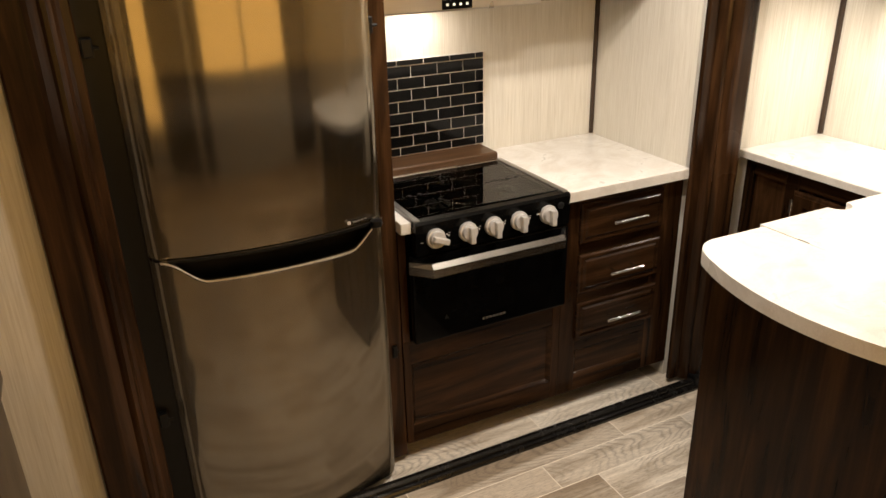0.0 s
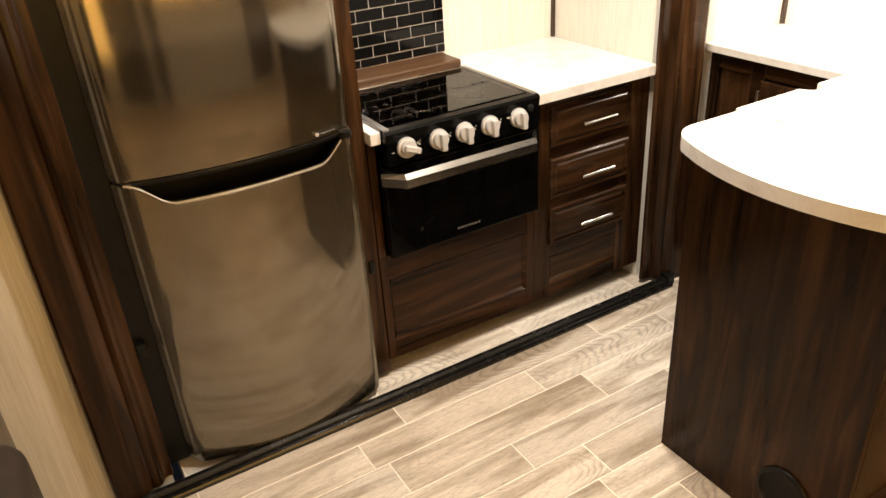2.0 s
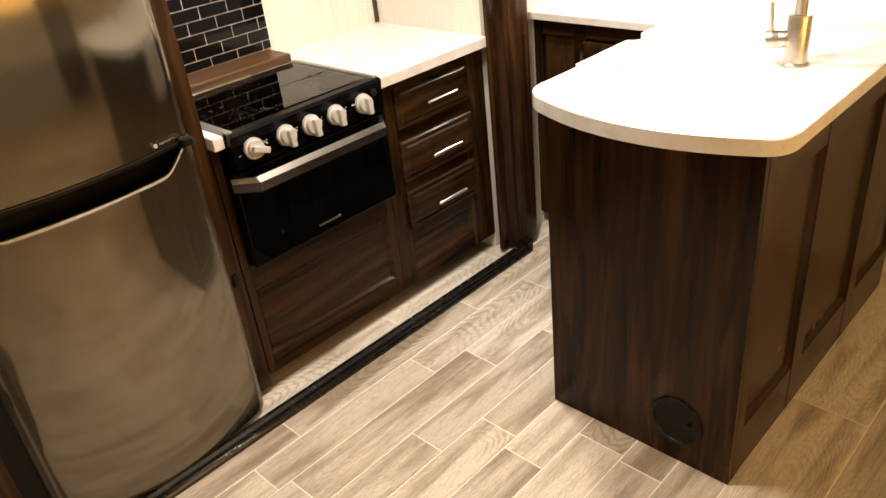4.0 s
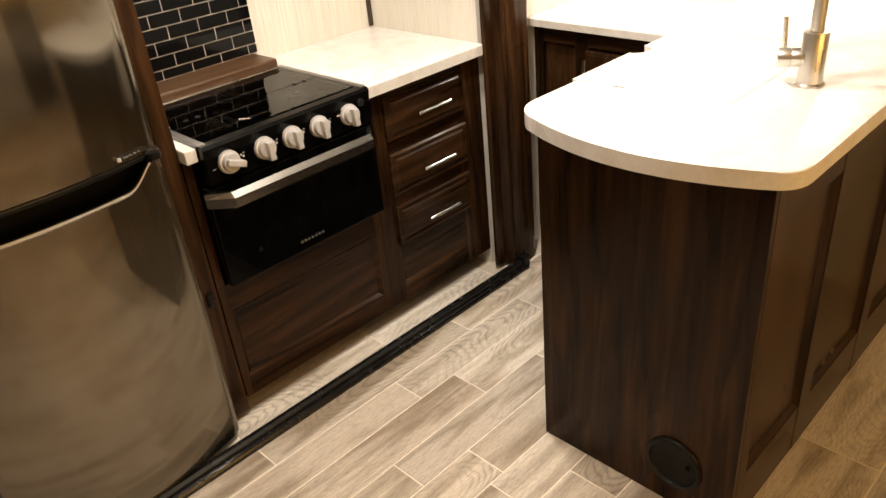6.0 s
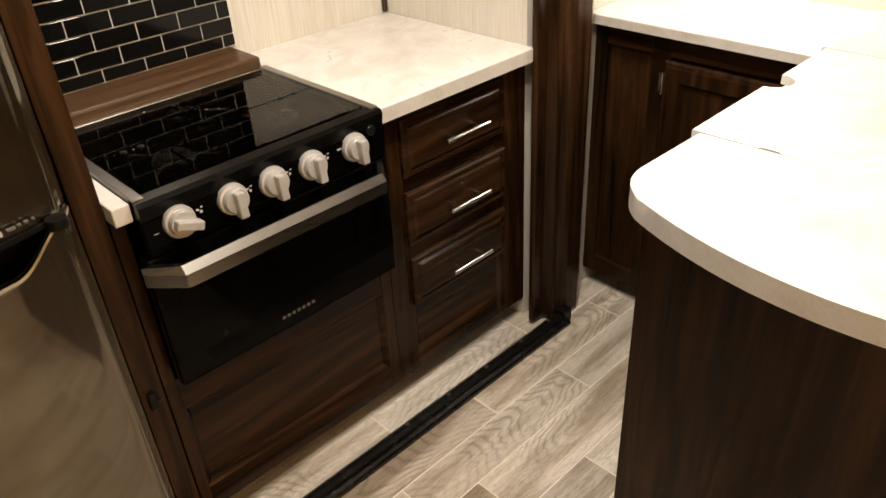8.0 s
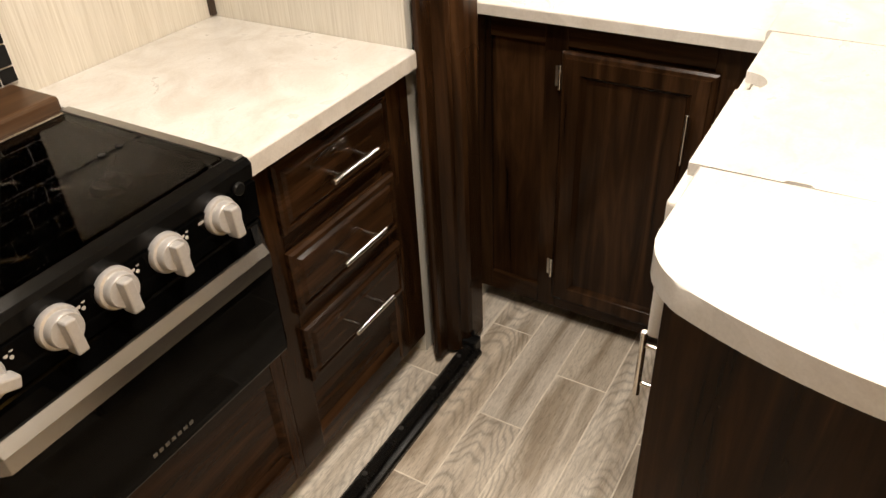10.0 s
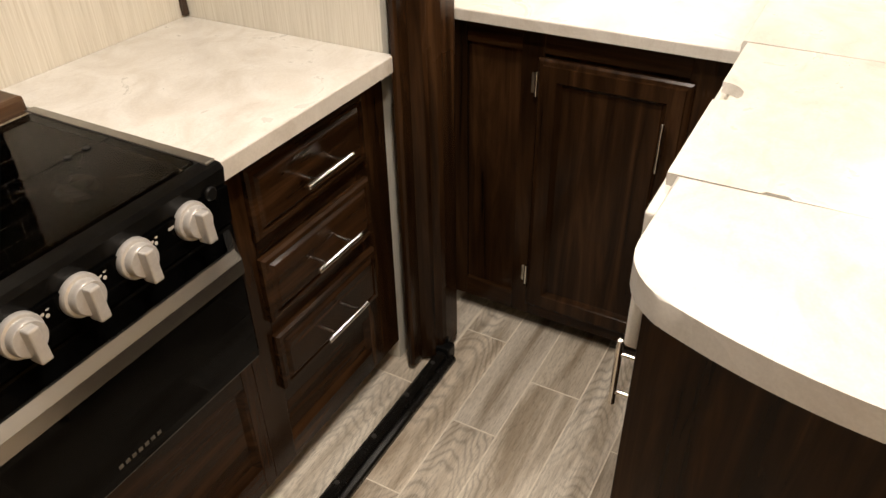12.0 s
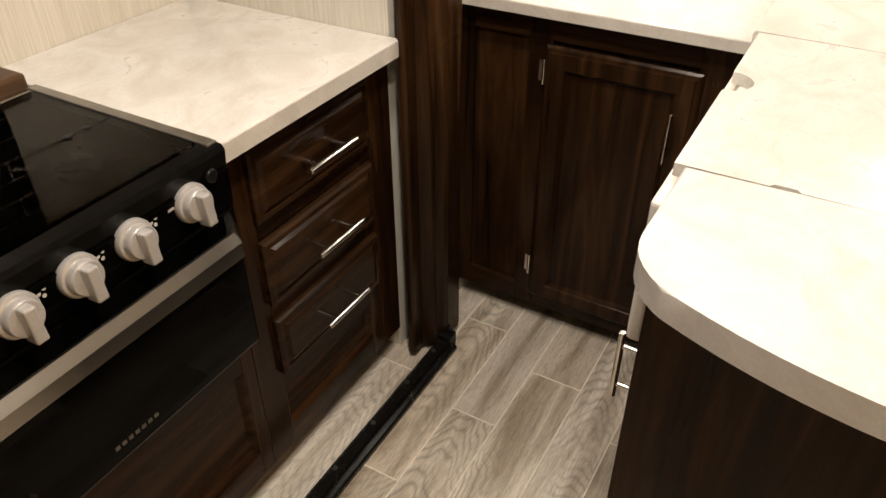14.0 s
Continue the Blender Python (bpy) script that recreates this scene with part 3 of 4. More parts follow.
for gx0, gx1 in ((RX0, RX0 + 0.020), (RX1 - 0.020, RX1)):
    part("side_trim", box(gx0, gx1, 1.752, 2.169, 0.852, 0.8785, 0.002), SIDE_STEEL, cooker, "brushed steel side trim")
part("back_rail", box(RX0 + 0.0205, RX1 - 0.0205, 2.153, 2.169, 0.8525, 0.878, 0.002), SATIN, cooker)
part("front_glass", box(RX0 + 0.0215, RX1 - 0.0215, 1.776, 1.952, 0.8715, 0.8775, 0.001), SMOKED, cooker, "smoked glass cover leaf")
part("rear_glass", box(RX0 + 0.0215, RX1 - 0.0215, 1.955, 2.150, 0.8715, 0.8775, 0.001), SMOKED, cooker, "smoked glass cover leaf")
for hx in (0.895, 0.930, 1.250, 1.285):
    part("cover_hinge", lathe([(0.0, 0), (0.0065, 0), (0.0065, 0.002), (0.005, 0.0032), (0.0, 0.0032)], (hx, 1.9535, 0.8776), (0, 0, 1), 14), BLACK_PLASTIC, cooker, smooth=True)
panel = part("control_panel", prism([(1.748, 0.768), (1.742, 0.770), (1.738, 0.836), (1.770, 0.836), (1.770, 0.768)], "x", RX0 + 0.001, RX1 - 0.001), BLACK_GLASS, cooker, "black glossy control panel")
TILTS = (70, 0, 0, 0, 0)
for kx, tilt in zip((0.880, 0.986, 1.074, 1.164, 1.270), TILTS):
    o = Vector((kx, 1.741, 0.818))
    d = Vector((0, -1, 0.09)).normalized()
    knob = part("knob", lathe([(0.0, 0), (0.029, 0), (0.030, 0.002), (0.030, 0.009), (0.0285, 0.012), (0.0245, 0.013), (0.0245, 0.0145), (0.024, 0.024), (0.0225, 0.026), (0.0, 0.0262)], o, d), KNOB, cooker, "silver control knob", True)
    grip = box(-0.0085, 0.0085, -0.030, 0.020, 0.018, 0.042, 0.003)
    m = Matrix.Translation(o) @ d.to_track_quat("Z", "Y").to_matrix().to_4x4() @ Matrix.Rotation(radians(tilt), 4, "Z")
    bmesh.ops.transform(grip, matrix=m, verts=grip.verts)
    part("grip", grip, KNOB, knob)
    tick = box(-0.0012, 0.0012, 0.034, 0.040, -0.003, 0.0012)
    bmesh.ops.transform(tick, matrix=Matrix.Translation(o) @ d.to_track_quat("Z", "Y").to_matrix().to_4x4(), verts=tick.verts)
    part("mark", tick, WHITE_MARK, panel)
for ix in (0.918, 1.020, 1.108, 1.198):
    for dx, dz in ((0, 0), (0.008, 0.004), (0.006, -0.006)):
        part("icon_dot", lathe([(0.0, 0), (0.003, 0), (0.003, 0.001), (0.0, 0.001)], (ix + dx, 1.7395, 0.838 + dz - 0.014), (0, -1, 0.09), 10), GREY_MARK, panel)
part("icon", box(1.229, 1.240, 1.7385, 1.742, 0.823, 0.832), GREY_MARK, panel)
part("igniter_button", lathe([(0.0, 0), (0.011, 0), (0.011, 0.004), (0.009, 0.006), (0.0, 0.006)], (1.318, 1.741, 0.838), (0, -1, 0.09), 18), BLACK_PLASTIC, panel, "round igniter button", True)
for i in range(3):
    part("brand_bar", box(0.833, 0.848 - 0.003 * i, 1.7395, 1.744, 0.826 - 0.008 * i, 0.829 - 0.008 * i), WHITE_MARK, panel)
door = part("oven_door", box(RX0 - 0.012, RX1 + 0.004, 1.746, 1.774, 0.474, 0.764, 0.006), BLACK_GLASS, cooker, "black glass oven door")
for i in range(7):
    bx = 1.040 + i * 0.0125
    part("brand_letter_bar", box(bx, bx + 0.008, 1.7454, 1.748, 0.503, 0.5105), DIM_MARK, door)
part("warning_mark", prism([(0.906, 0.540), (0.922, 0.540), (0.914, 0.556)], "y", 1.7454, 1.748), BLACK_PLASTIC, door)
outline = [(0.796, 1.746), (0.848, 1.688), (1.306, 1.688), (1.345, 1.746), (1.330, 1.746), (1.298, 1.706), (0.856, 1.706), (0.816, 1.746)]
bar = prism(outline, "z", 0.716, 0.742)
prism(outline, "z", 0.7422, 0.756, bar)
for v in bar.verts:
    if v.co.z > 0.744 and v.co.y < 1.70:
        v.co.y += 0.013
part("oven_handle", bar, HANDLE_STEEL, door, "brushed steel bar handle with angled ends")

# ---- backsplash, ledge, hood and wall cabinet ----
splash = thing("tile_backsplash", 1.15, YB, 0.90, "black glossy subway-tile backsplash behind the range", "backsplash")
part("backing", box(0.86, 1.357, YB - 0.006, YB - 0.0005, 0.90, 1.238), TILE_GROUT, splash, "pale grout backing")
ledge = thing("back_ledge", 1.10, 2.26, 0.87, "brown wooden ledge running behind the range", "ledge")
part("board", box(0.784, 1.342, 2.170, YB - 0.0065, 0.8705, 0.902, 0.006), LEDGE, ledge)
hood = thing("range_hood", 1.08, 2.15, 1.415, "stainless range hood with a black control strip and lit lamp", "range hood")
part("body", box(0.784, 1.388, 1.985, YB - 0.001, 1.418, 1.56, 0.005), SATIN, hood, "brushed steel hood body")
part("control_strip", box(1.04, 1.14, 1.981, 1.987, 1.424, 1.452, 0.001), BLACK_GLASS, hood)
for i in range(4):
    part("control_icon", box(1.052 + i * 0.022, 1.060 + i * 0.022, 1.9795, 1.982, 1.434, 1.441), WHITE_MARK, hood)
part("lamp_lens", lathe([(0.0, 0), (0.04, 0), (0.04, 0.004), (0.0, 0.004)], (1.08, 2.20, 1.4135), (0, 0, 1), 20), LENS, hood)
overhead = thing("wall_cabinet", 1.62, 2.15, 1.425, "dark walnut wall cabinet over the slide-out worktop", "cabinet")
part("carcass", box(1.390, SLIDE1 - 0.001, 2.02, YB - 0.001, 1.425, SLIDE_TOP - 0.005), WOOD["z"], overhead)
part("door", raised_panel(1.405, 1.845, 1.44, SLIDE_TOP - 0.02, 2.001), WOOD["z"], overhead)
overhead2 = thing("wall_cabinet", 1.08, 2.15, 1.562, "dark walnut wall cabinet over the range hood", "cabinet")
part("carcass", box(0.784, 1.389, 2.02, YB - 0.001, 1.562, SLIDE_TOP - 0.005), WOOD["z"], overhead2)
part("door", raised_panel(0.80, 1.375, 1.575, SLIDE_TOP - 0.02, 2.001), WOOD["x"], overhead2)

# ---- corner counter run ----
CT0, CT1 = 0.928, 0.962
FC0, FC1 = 0.868, 0.894
FARX = 2.153
corner = thing("corner_cabinet", 2.3, 1.4, 0.0, "dark walnut corner base cabinet with a hinged door and bar pull", "cabinet")
part("carcass", box(FARX + 0.021, X1 - 0.001, 0.57, YR - 0.001, 0.07, FC0 - 0.001), WOOD["z"], corner)
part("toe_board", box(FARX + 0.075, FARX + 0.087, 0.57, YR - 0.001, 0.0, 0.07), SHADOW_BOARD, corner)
for a, b in ((1.738, YR - 0.002), (1.545, 1.600), (1.115, 1.225)):
    part("stile", box(FARX, FARX + 0.02, a, b, 0.06, FC0 - 0.001, 0.0015), WOOD["z"], corner)
for z0, z1 in ((0.06, 0.120), (0.806, FC0 - 0.001)):
    part("rail", box(FARX + 0.0005, FARX + 0.02, 1.600, 1.738, z0, z1, 0.001), WOOD["y"], corner)
    part("rail", box(FARX + 0.0005, FARX + 0.02, 1.225, 1.545, z0, z1, 0.001), WOOD["y"], corner)
part("inset_panel", box(FARX + 0.012, FARX + 0.0205, 1.600, 1.738, 0.120, 0.806), WOOD["z"], corner)


def far_door(parent):
    """A framed door that faces -x, with bevelled rim and sunk panel."""
    y0, y1, z0, z1 = 1.212, 1.554, 0.100, 0.800
    bm = bmesh.new()
    steps = [(0.0, FARX - 0.001), (0.0, FARX - 0.010), (0.005, FARX - 0.0145), (0.012, FARX - 0.016), (0.014, FARX - 0.020), (0.048, FARX - 0.020), (0.050, FARX - 0.017), (0.056, FARX - 0.012), (0.060, FARX - 0.008)]
    rings = [[bm.verts.new((x, y, z)) for y, z in ((y0 + d, z0 + d), (y1 - d, z0 + d), (y1 - d, z1 - d), (y0 + d, z1 - d))] for d, x in steps]
    for a, b in zip(rings, rings[1:]):
        for i in range(4):
            bm.faces.new((a[i], a[(i + 1) % 4], b[(i + 1) % 4], b[i]))
    bm.faces.new(rings[-1])
    d = part("door", bm, WOOD["z"], parent)
    bar_handle(d, (FARX - 0.052, 1.255, 0.605), (FARX - 0.052, 1.255, 0.722), (0.033, 0, 0), 0.005)
    for z in (0.195, 0.735):
        hinge = part("hinge", rod((FARX - 0.006, 1.559, z - 0.030), (FARX - 0.006, 1.559, z + 0.030), 0.0045, 10), CHROME, parent, "small chrome barrel hinge", True)
        part("hinge_leaf", box(FARX - 0.002, FARX + 0.0005, 1.557, 1.572, z - 0.024, z + 0.024), SATIN, hinge)


far_door(corner)

far_top = thing("corner_worktop", 2.3, 1.45, FC0, "cream marbled solid-surface worktop in the corner by the slide-out", "worktop")
part("slab", box(2.108, X1 - 0.001, 1.1215, YR - 0.001, FC0, FC1, 0.0025), STONE, far_top)
edge_band(far_top, [(2.108, YR - 0.002), (2.108, 1.1235)], FC0 + 0.0005, FC1 - 0.0025)

# ---- island base ----
IX0, IX1, IY0, IY1 = 1.291, 2.149, 0.543, 1.078
island = thing("island_cabinet", 1.7, 0.83, 0.0, "dark walnut peninsula cabinet with panelled back and a round vent", "cabinet")
part("end_panel", box(IX0, IX0 + 0.018, IY0, IY1, 0.0, CT0 - 0.001, 0.0015), WOOD["z"], island, "flat walnut-grain end panel")
part("carcass", box(IX0 + 0.019, 1.424, IY0 + 0.03, IY1 - 0.021, 0.07, CT0 - 0.001), WOOD["z"], island)
part("back_board", box(1.441, FARX + 0.02, IY0 + 0.03, 0.715, 0.07, CT0 - 0.001), WOOD["z"], island)
part("sink_base", box(1.441, FARX, 0.716, IY1 - 0.021, 0.07, 0.635), WOOD["z"], island)
part("toe_board", box(IX0 + 0.019, FARX, IY1 - 0.09, IY1 - 0.08, 0.0, 0.07), SHADOW_BOARD, island)
# panelled face towards the living area
part("corner_post", box(IX0 + 0.0185, IX0 + 0.060, IY0, IY0 + 0.022, 0.0, CT0 - 0.001, 0.002), WOOD["z"], island)
x = IX0 + 0.0605
for x1 in (1.640, 2.040, 2.42):
    part("back_rail", box(x, x1, IY0 + 0.001, IY0 + 0.022, 0.0, 0.150, 0.0015), WOOD["x"], island)
    part("back_rail", box(x, x1, IY0 + 0.001, IY0 + 0.022, 0.80, CT0 - 0.001, 0.0015), WOOD["x"], island)
    part("back_panel", box(x, x1, IY0 + 0.014, IY0 + 0.022, 0.150, 0.80), WOOD["z"], island)
    for a, b, c, d in ((x, x + 0.014, 0.150, 0.80), (x1 - 0.014, x1, 0.150, 0.80)):
        part("bead", prism([(a, IY0 + 0.014), (a, IY0 + 0.004), (b, IY0 + 0.014)] if a == x else [(a, IY0 + 0.014), (b, IY0 + 0.004), (b, IY0 + 0.014)], "z", c, d), WOOD["z"], island)
    part("bead", prism([(IY0 + 0.004, 0.150), (IY0 + 0.014, 0.150), (IY0 + 0.014, 0.162)], "x", x, x1), WOOD["x"], island)
    if x1 < 2.3:
        part("back_stile", box(x1 + 0.0005, x1 + 0.0695, IY0, IY0 + 0.022, 0.0, CT0 - 0.001, 0.002), WOOD["z"], island)
    x = x1 + 0.070
# kitchen side: narrow door with a bar pull
part("front_stile", box(IX0 + 0.0185, 1.355, IY1 - 0.02, IY1, 0.07, CT0 - 0.001, 0.0015), WOOD["z"], island)
idoor = raised_panel(1.360, 1.585, 0.11, 0.69, IY1 - 0.001)
bmesh.ops.scale(idoor, vec=(1, -1, 1), verts=idoor.verts)
bmesh.ops.translate(idoor, vec=(0, 2 * IY1 + 0.015, 0), verts=idoor.verts)
idoor = part("door", idoor, WOOD["z"], island)
bar_handle(idoor, (1.550, IY1 + 0.074, 0.466), (1.550, IY1 + 0.074, 0.606), (0, -0.058, 0), 0.006)
part("front_rail", box(1.5855, FARX - 0.001, IY1 - 0.02, IY1, 0.622, 0.665, 0.001), WOOD["x"], island)
part("drawer_face", box(1.3555, 1.424, IY1 - 0.02, IY1, 0.693, CT0 - 0.001, 0.0015), WOOD["x"], island)
part("front_panel", box(1.5855, FARX - 0.001, IY1 - 0.02, IY1, 0.07, 0.6215, 0.0015), WOOD["z"], island)
vent = part("vent", lathe([(0.0, 0), (0.070, 0), (0.073, 0.003), (0.071, 0.008), (0.062, 0.010), (0.059, 0.005), (0.050, 0.003), (0.0, 0.003)], (IX0, 0.690, 0.135), (-1, 0, 0), 32), BLACK_PLASTIC, island, "round black plastic vent cap", True)
part("vent_knob", lathe([(0.0, 0), (0.006, 0), (0.005, 0.006), (0.0, 0.007)], (IX0 - 0.004, 0.655, 0.140), (-1, 0, 0), 12), BLACK_PLASTIC, vent, smooth=True)


# ---- island worktop, sink and cover ----
def arc_end():
    """The outline of the bowed end from the kitchen corner to the living-side corner."""
    pts = []
    a, b, sag = Vector((1.248, 1.098)), Vector((1.245, 0.486)), 0.082
    for i in range(41):
        f = i / 40
        p = a.lerp(b, f)
        u = 2 * f - 1
        p.x -= sag * (1 - u * u)
        pts.append(p)
    return pts


def rounded(points, r, steps=6):
    """Rounds the marked corners of an outline: (x, y, True)."""
    out = []
    k = len(points)
    for i, (x, y, mark) in enumerate(points):
        p = Vector((x, y))
        if not mark:
            out.append((x, y))
            continue
        a = (Vector(points[i - 1][:2]) - p)
        b = (Vector(points[(i + 1) % k][:2]) - p)
        a, b = p + a.normalized() * min(r, a.length), p + b.normalized() * min(r, b.length)
        for s in range(steps + 1):
            f = s / steps
            q = a.lerp(p, f).lerp(p.lerp(b, f), f)
            out.append((q.x, q.y))
    return out


arc = arc_end()
sink_x0, sink_x1, sink_y0, sink_y1 = 1.465, 1.965, 0.727, 1.112
pts = [(sink_x0, 1.098, False), (arc[0].x + 0.010, arc[0].y, True)]
pts += [(p.x, p.y, False) for p in arc[3:-3]]
pts += [(arc[-1].x - 0.004, arc[-1].y, True), (X1 - 0.001, 0.486, False), (X1 - 0.001, 1.120, False), (sink_x1, 1.120, False), (sink_x1, sink_y0, False), (sink_x0, sink_y0, False)]
slab = prism(rounded(pts, 0.050), "z", CT0, CT1)
top_edges = [e for e in slab.edges if all(v.co.z > CT1 - 1e-4 for v in e.verts) and len(e.link_faces) == 2]
bmesh.ops.bevel(slab, geom=top_edges, offset=0.004, segments=3, affect="EDGES", profile=0.5)
island_top = thing("island_worktop", 1.8, 1.1, CT0, "cream marbled solid-surface worktop with a bowed end over the peninsula", "worktop")
part("slab", slab, STONE, island_top, smooth=True)
cover = thing("sink_cover", 1.80, 0.95, CT1 - 0.018, "cream worktop board laid over the sink with a finger notch", "sink cover")
notch = [(1.742 + 0.036 * math.cos(math.pi * (1 + i / 10)), sink_y1 - 0.001 + 0.036 * math.sin(math.pi * (1 + i / 10))) for i in range(11)]
outline = [(sink_x0 + 0.002, sink_y1 - 0.001)] + notch + [(sink_x1 - 0.0006, sink_y1 - 0.001), (sink_x1 - 0.0006, sink_y0 + 0.006), (sink_x0 + 0.002, sink_y0 + 0.006),
          (sink_x0 + 0.002, 0.968), (sink_x0 + 0.008, 0.973), (sink_x0 + 0.008, 0.998), (sink_x0 + 0.002, 1.003)]
board = prism(outline, "z", CT1 - 0.018, CT1 - 0.0005)
part("board", board, STONE, cover)
sink = thing("apron_sink", 1.80, 0.96, 0.66, "white apron-front sink under its cover", "sink")
part("apron", box(1.426, 1.985, 1.0995, 1.122, 0.706, 0.9275, 0.006, 3), SINK_WHITE, sink)
part("rim", box(sink_x0 + 0.001, sink_x1 - 0.001, 1.080, 1.099, 0.667, 0.943, 0.003), SINK_WHITE, sink)
part("basin", box(sink_x0 + 0.001, sink_x1 - 0.001, sink_y0 + 0.001, 1.0795, 0.642, 0.66), SINK_WHITE, sink)
part("basin_side", box(sink_x0 + 0.001, sink_x0 + 0.015, sink_y0 + 0.001, 1.0790, 0.6605, 0.943), SINK_WHITE, sink)
part("basin_side", box(sink_x1 - 0.015, sink_x1 - 0.001, sink_y0 + 0.001, 1.0790, 0.6605, 0.943), SINK_WHITE, sink)
part("basin_back", box(sink_x0 + 0.016, sink_x1 - 0.016, sink_y0 + 0.001, sink_y0 + 0.015, 0.6605, 0.943), SINK_WHITE, sink)

# ---- faucet ----
tap = thing("faucet", 1.670, 0.652, CT1, "brushed nickel kitchen faucet with side lever beside the sink", "faucet")
o = Vector((1.670, 0.652, CT1))
part("body", lathe([(0.0, 0), (0.030, 0), (0.031, 0.004), (0.0265, 0.008), (0.0255, 0.020), (0.0255, 0.108), (0.024, 0.112), (0.0, 0.113)], o, (0, 0, 1)), SATIN, tap, smooth=True)
d = Vector((-0.45, 0.89, 0)).normalized()
barrel = part("lever_barrel", lathe([(0.0, 0), (0.0195, 0), (0.0195, 0.022), (0.0188, 0.023), (0.0188, 0.025), (0.0200, 0.026), (0.0200, 0.048), (0.0182, 0.051), (0.0, 0.0515)], o + d * 0.018 + Vector((0, 0, 0.058)), d), SATIN, tap, smooth=True)
part("lever", rod(o + d * 0.056 + Vector((0, 0, 0.070)), o + d * 0.061 + Vector((0, 0, 0.142)), 0.0055, 12, 0.0048), SATIN, barrel, smooth=True)
bm = bmesh.new()
path = [o + Vector((0, 0, 0.113))] + [o + Vector((0, 0, 0.113 + 0.03 * i)) for i in range(1, 8)]
path += [o + Vector((0, 0.075 - 0.075 * math.cos(math.pi * i / 12), 0.323 + 0.075 * math.sin(math.pi * i / 12))) for i in range(1, 13)]
path += [o + Vector((0, 0.15, 0.323 - 0.02 * i)) for i in range(1, 4)]
rings = []
for i, p in enumerate(path):
    t = (path[min(i + 1, len(path) - 1)] - path[max(i - 1, 0)]).normalized()
    side = Vector((1, 0, 0))
    up = t.cross(side)
    rings.append([bm.verts.new(p + side * 0.0135 * math.cos(a) + up * 0.0135 * math.sin(a)) for a in [math.tau * j / 14 for j in range(14)]])
for a, b in zip(rings, rings[1:]):
    for j in range(14):
        bm.faces.new((a[j], a[(j + 1) % 14], b[(j + 1) % 14], b[j]))
bm.faces.new(rings[0])
bm.faces.new(rings[-1])
part("spout", bm, SATIN, tap, smooth=True)

# ---- wall cabinet over the corner counter, outlet ----
east_cab = thing("wall_cabinet", 2.3, 1.05, 1.42, "dark walnut wall cabinet over the corner counter", "cabinet")
part("carcass", box(2.24, X1 - 0.001, 0.45, 1.60, 1.42, CEILING - 0.006), WOOD["z"], east_cab)
for a in (0.46, 0.84, 1.22):
    bm = turned(raised_panel(0.0, 0.36, 1.435, CEILING - 0.03, 0.0), (0, 0, 0), -90)
    bmesh.ops.translate(bm, vec=(2.221, a + 0.365, 0), verts=bm.verts)
    part("door", bm, WOOD["z"], east_cab)
for ly in (1.42, 0.80):
    part("lamp_lens", lathe([(0.0, 0), (0.04, 0), (0.04, 0.004), (0.0, 0.004)], (2.36, ly, 1.4145), (0, 0, 1), 20), LENS, east_cab)
socket = thing("wall_outlet", X1, 1.196, 1.02, "dark bronze wall outlet above the corner counter", "outlet")
part("plate", box(X1 - 0.007, X1 - 0.0005, 1.160, 1.232, 0.985, 1.095, 0.003), OUTLET, socket)
for z in (1.015, 1.065):
    part("receptacle", box(X1 - 0.010, X1 - 0.0072, 1.182, 1.210, z - 0.014, z + 0.014, 0.003), BLACK_PLASTIC, socket)

# ---- ceiling lights, unseen and assumed ----
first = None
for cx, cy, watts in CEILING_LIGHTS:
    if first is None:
        first = thing("ceiling_light", cx, cy, CEILING, "assumed round white ceiling light with a warm lit lens, unseen", "ceiling light", "ceiling lights")
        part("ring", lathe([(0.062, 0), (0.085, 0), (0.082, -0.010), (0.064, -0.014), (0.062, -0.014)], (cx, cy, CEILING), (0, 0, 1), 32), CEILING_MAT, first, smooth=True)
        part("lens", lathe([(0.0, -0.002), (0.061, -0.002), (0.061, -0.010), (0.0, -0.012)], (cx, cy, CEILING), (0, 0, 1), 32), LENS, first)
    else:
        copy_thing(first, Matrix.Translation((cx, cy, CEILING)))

# ---- armchair and side table left of the fridge ----
table = thing("side_table", -0.52, 1.55, 0.0, "dark wooden side table standing against the cream wall", "side table")
part("tabletop", box(-0.80, -0.262, 1.40, 1.742, 0.690, 0.722, 0.004), WOOD["x"], table)
part("side_panel", box(-0.300, -0.278, 1.42, 1.741, 0.0, 0.689, 0.002), WOOD["z"], table)
part("side_panel", box(-0.786, -0.764, 1.42, 1.741, 0.0, 0.689, 0.002), WOOD["z"], table)
part("back_panel", box(-0.763, -0.301, 1.728, 1.741, 0.10, 0.689), WOOD["z"], table)


def cushion(x0, x1, y0, y1, z0, z1, r):
    return box(x0, x1, y0, y1, z0, z1, r, 5)


chair = thing("armchair", -0.66, 1.20, 0.0, "dark brown leather recliner armchair with padded arms", "armchair")
part("arm", cushion(-0.40, -0.212, 1.02, 1.395, 0.10, 0.61, 0.06), LEATHER, chair, smooth=True)
part("arm", cushion(-1.10, -0.935, 1.02, 1.395, 0.10, 0.61, 0.06), LEATHER, chair, smooth=True)
part("seat", cushion(-0.93, -0.405, 0.75, 1.30, 0.12, 0.45, 0.05), LEATHER, chair, smooth=True)
part("backrest", cushion(-0.93, -0.405, 1.25, 1.395, 0.30, 0.98, 0.06), LEATHER, chair, smooth=True)
part("base", box(-1.08, -0.25, 0.85, 1.38, 0.0, 0.099, 0.01), BLACK_PLASTIC, chair)

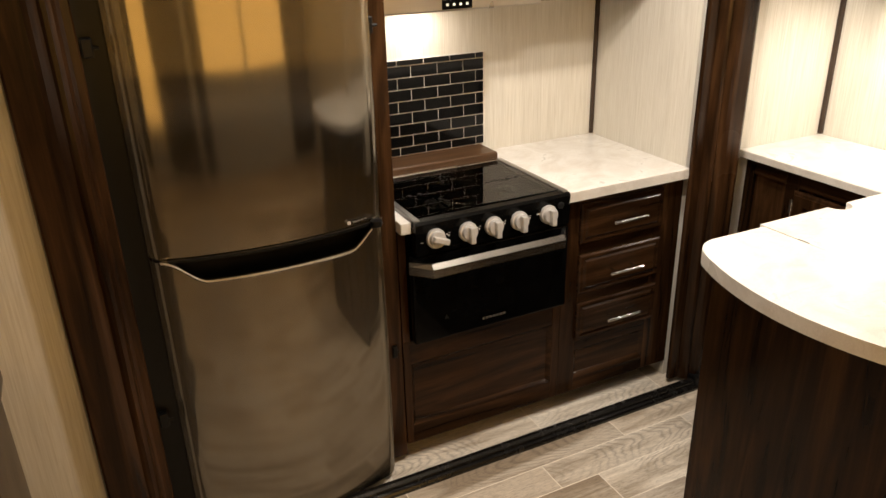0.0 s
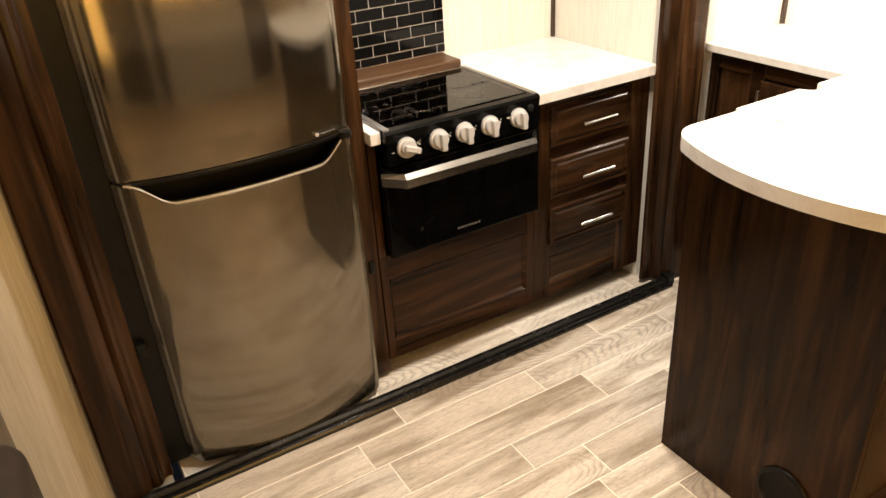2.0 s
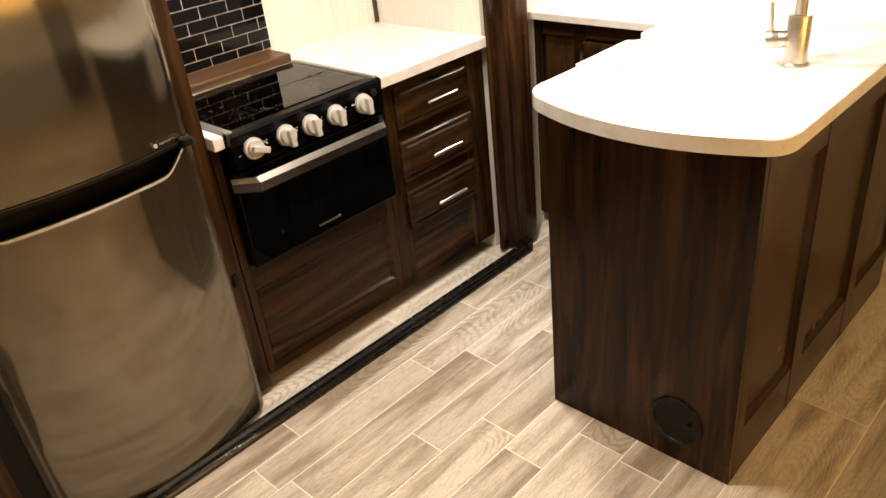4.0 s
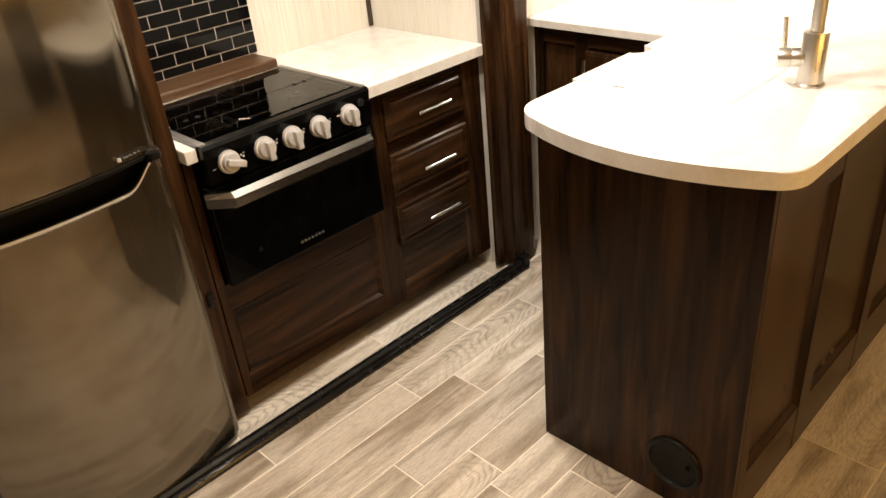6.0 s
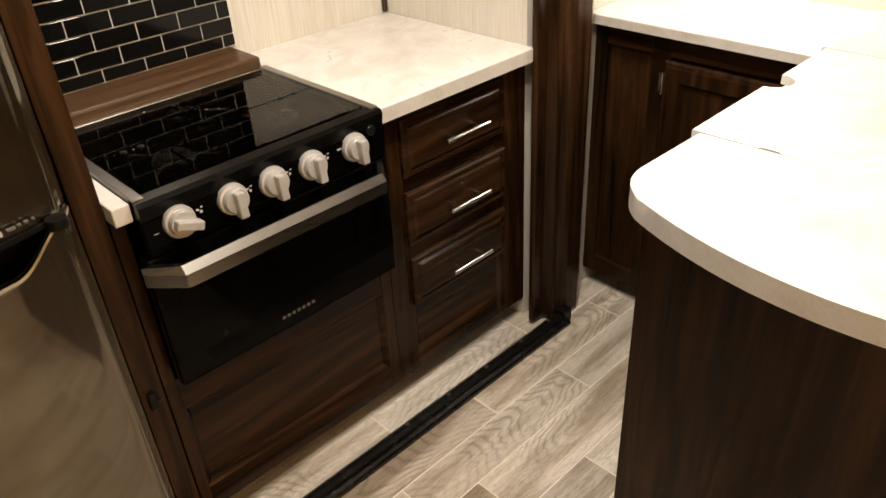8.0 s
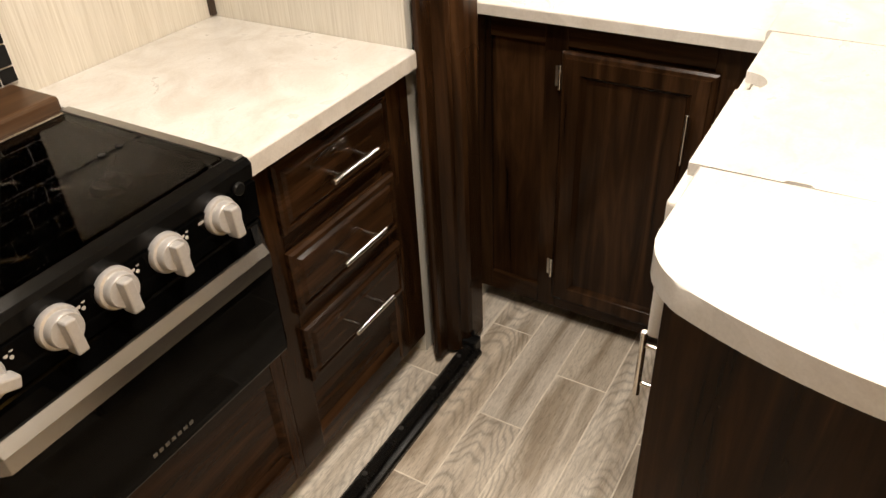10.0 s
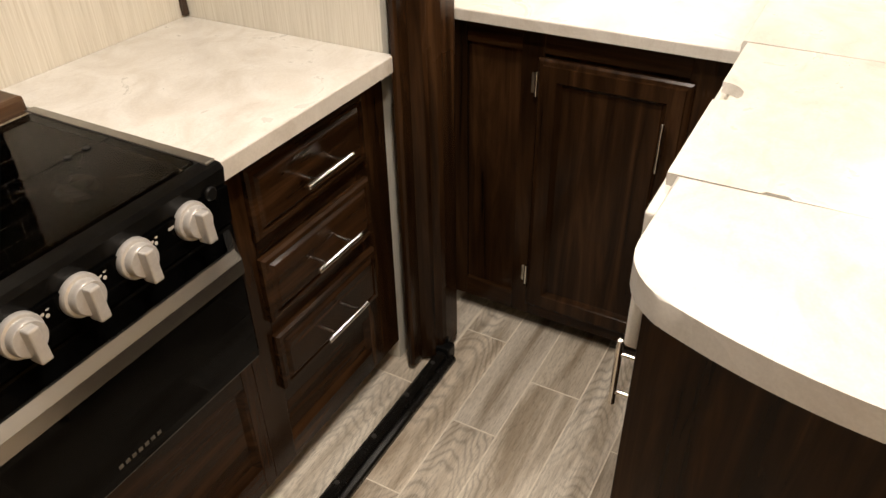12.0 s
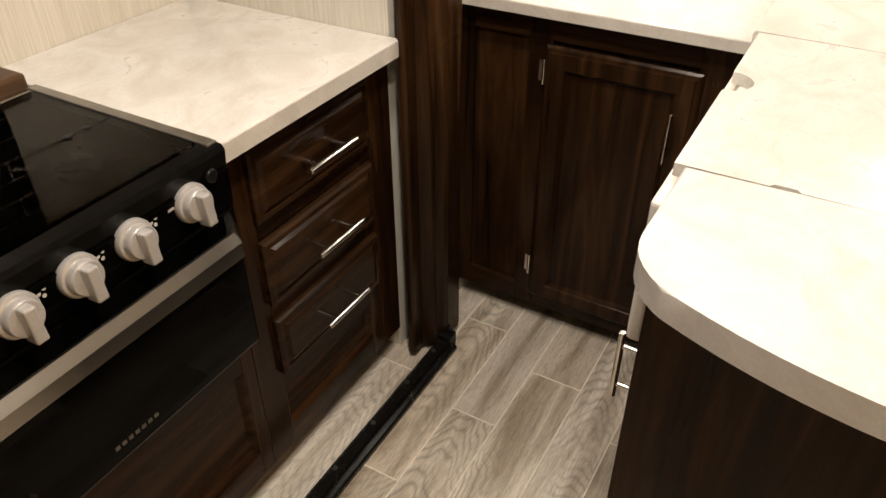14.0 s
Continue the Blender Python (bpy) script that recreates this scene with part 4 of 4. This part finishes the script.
# ---- floor planks ----
ROWS = [1.697, 1.574, 1.456, 1.320, 1.200, 1.072, 0.942, 0.800, 0.675, 0.545, 0.345, 0.215, 0.085, -0.045, -0.175, -0.305, -0.435, -0.565, -0.695, -0.825, -0.955, -1.085, -1.215, -1.345, -1.475, -1.605, -1.70]
KNOWN = {0: (0.715, 1.512, 2.076), 1: (0.550, 1.166, 1.760), 2: (0.593, 1.309, 1.968), 3: (0.929, 1.55, 2.20), 4: (0.45, 1.10, 1.848), 5: (0.42, 1.049), 6: (0.60, 1.218), 9: (1.08, 1.705)}
rng = random.Random(4)


def lay(parent, x0, x1, y0, y1, z):
    g = 0.0017
    bm = box(x0 + g, x1 - g, y0 + g, y1 - g, z - 0.006, z)
    up = [e for e in bm.edges if all(v.co.z > z - 1e-5 for v in e.verts)]
    bmesh.ops.bevel(bm, geom=up, offset=0.0012, segments=1, affect="EDGES")
    part("plank", bm, PLANK, parent)


for i, (y1, y0) in enumerate(zip(ROWS, ROWS[1:])):
    cuts = list(KNOWN.get(i, (rng.uniform(0.3, 0.9),)))
    while cuts[0] > X0:
        cuts.insert(0, cuts[0] - rng.uniform(0.60, 0.85))
    while cuts[-1] < X1:
        cuts.append(cuts[-1] + rng.uniform(0.58, 0.80))
    cuts = [max(X0, min(X1, c)) for c in cuts]
    for a, b in zip(cuts, cuts[1:]):
        if b - a > 0.01 and not (b < -1.6 and y1 < -0.4):
            lay(floor, a, b, y0, y1, 0.0)
lay(floor, 1.99, X1, 1.700, 1.778, 0.0)
lay(floor, -3.0, -0.115, 1.700, 1.742, 0.0)
for a, b in ((0.08, 0.70), (0.70, 1.267), (1.267, 1.813), (1.813, 1.980)):
    lay(slide_floor, a, b, 1.714, 1.898, 0.010)

# ---- backsplash tiles ----
for r in range(9):
    z1 = min(1.236, 1.2155 + 0.0405 - 0.0405 * r)
    z0 = max(0.902, 1.2155 - 0.0405 * r)
    x = 1.356
    first_piece = 0.033 if r % 2 == 0 else 0.083
    while x > 0.88:
        w = first_piece if x > 1.355 else 0.1015
        g = 0.0018
        part("tile", box(x - w + g, x - g, YB - 0.0105, YB - 0.0061, z0 + g, z1 - g, 0.0008, 1), BLACK_TILE, splash)
        x -= w
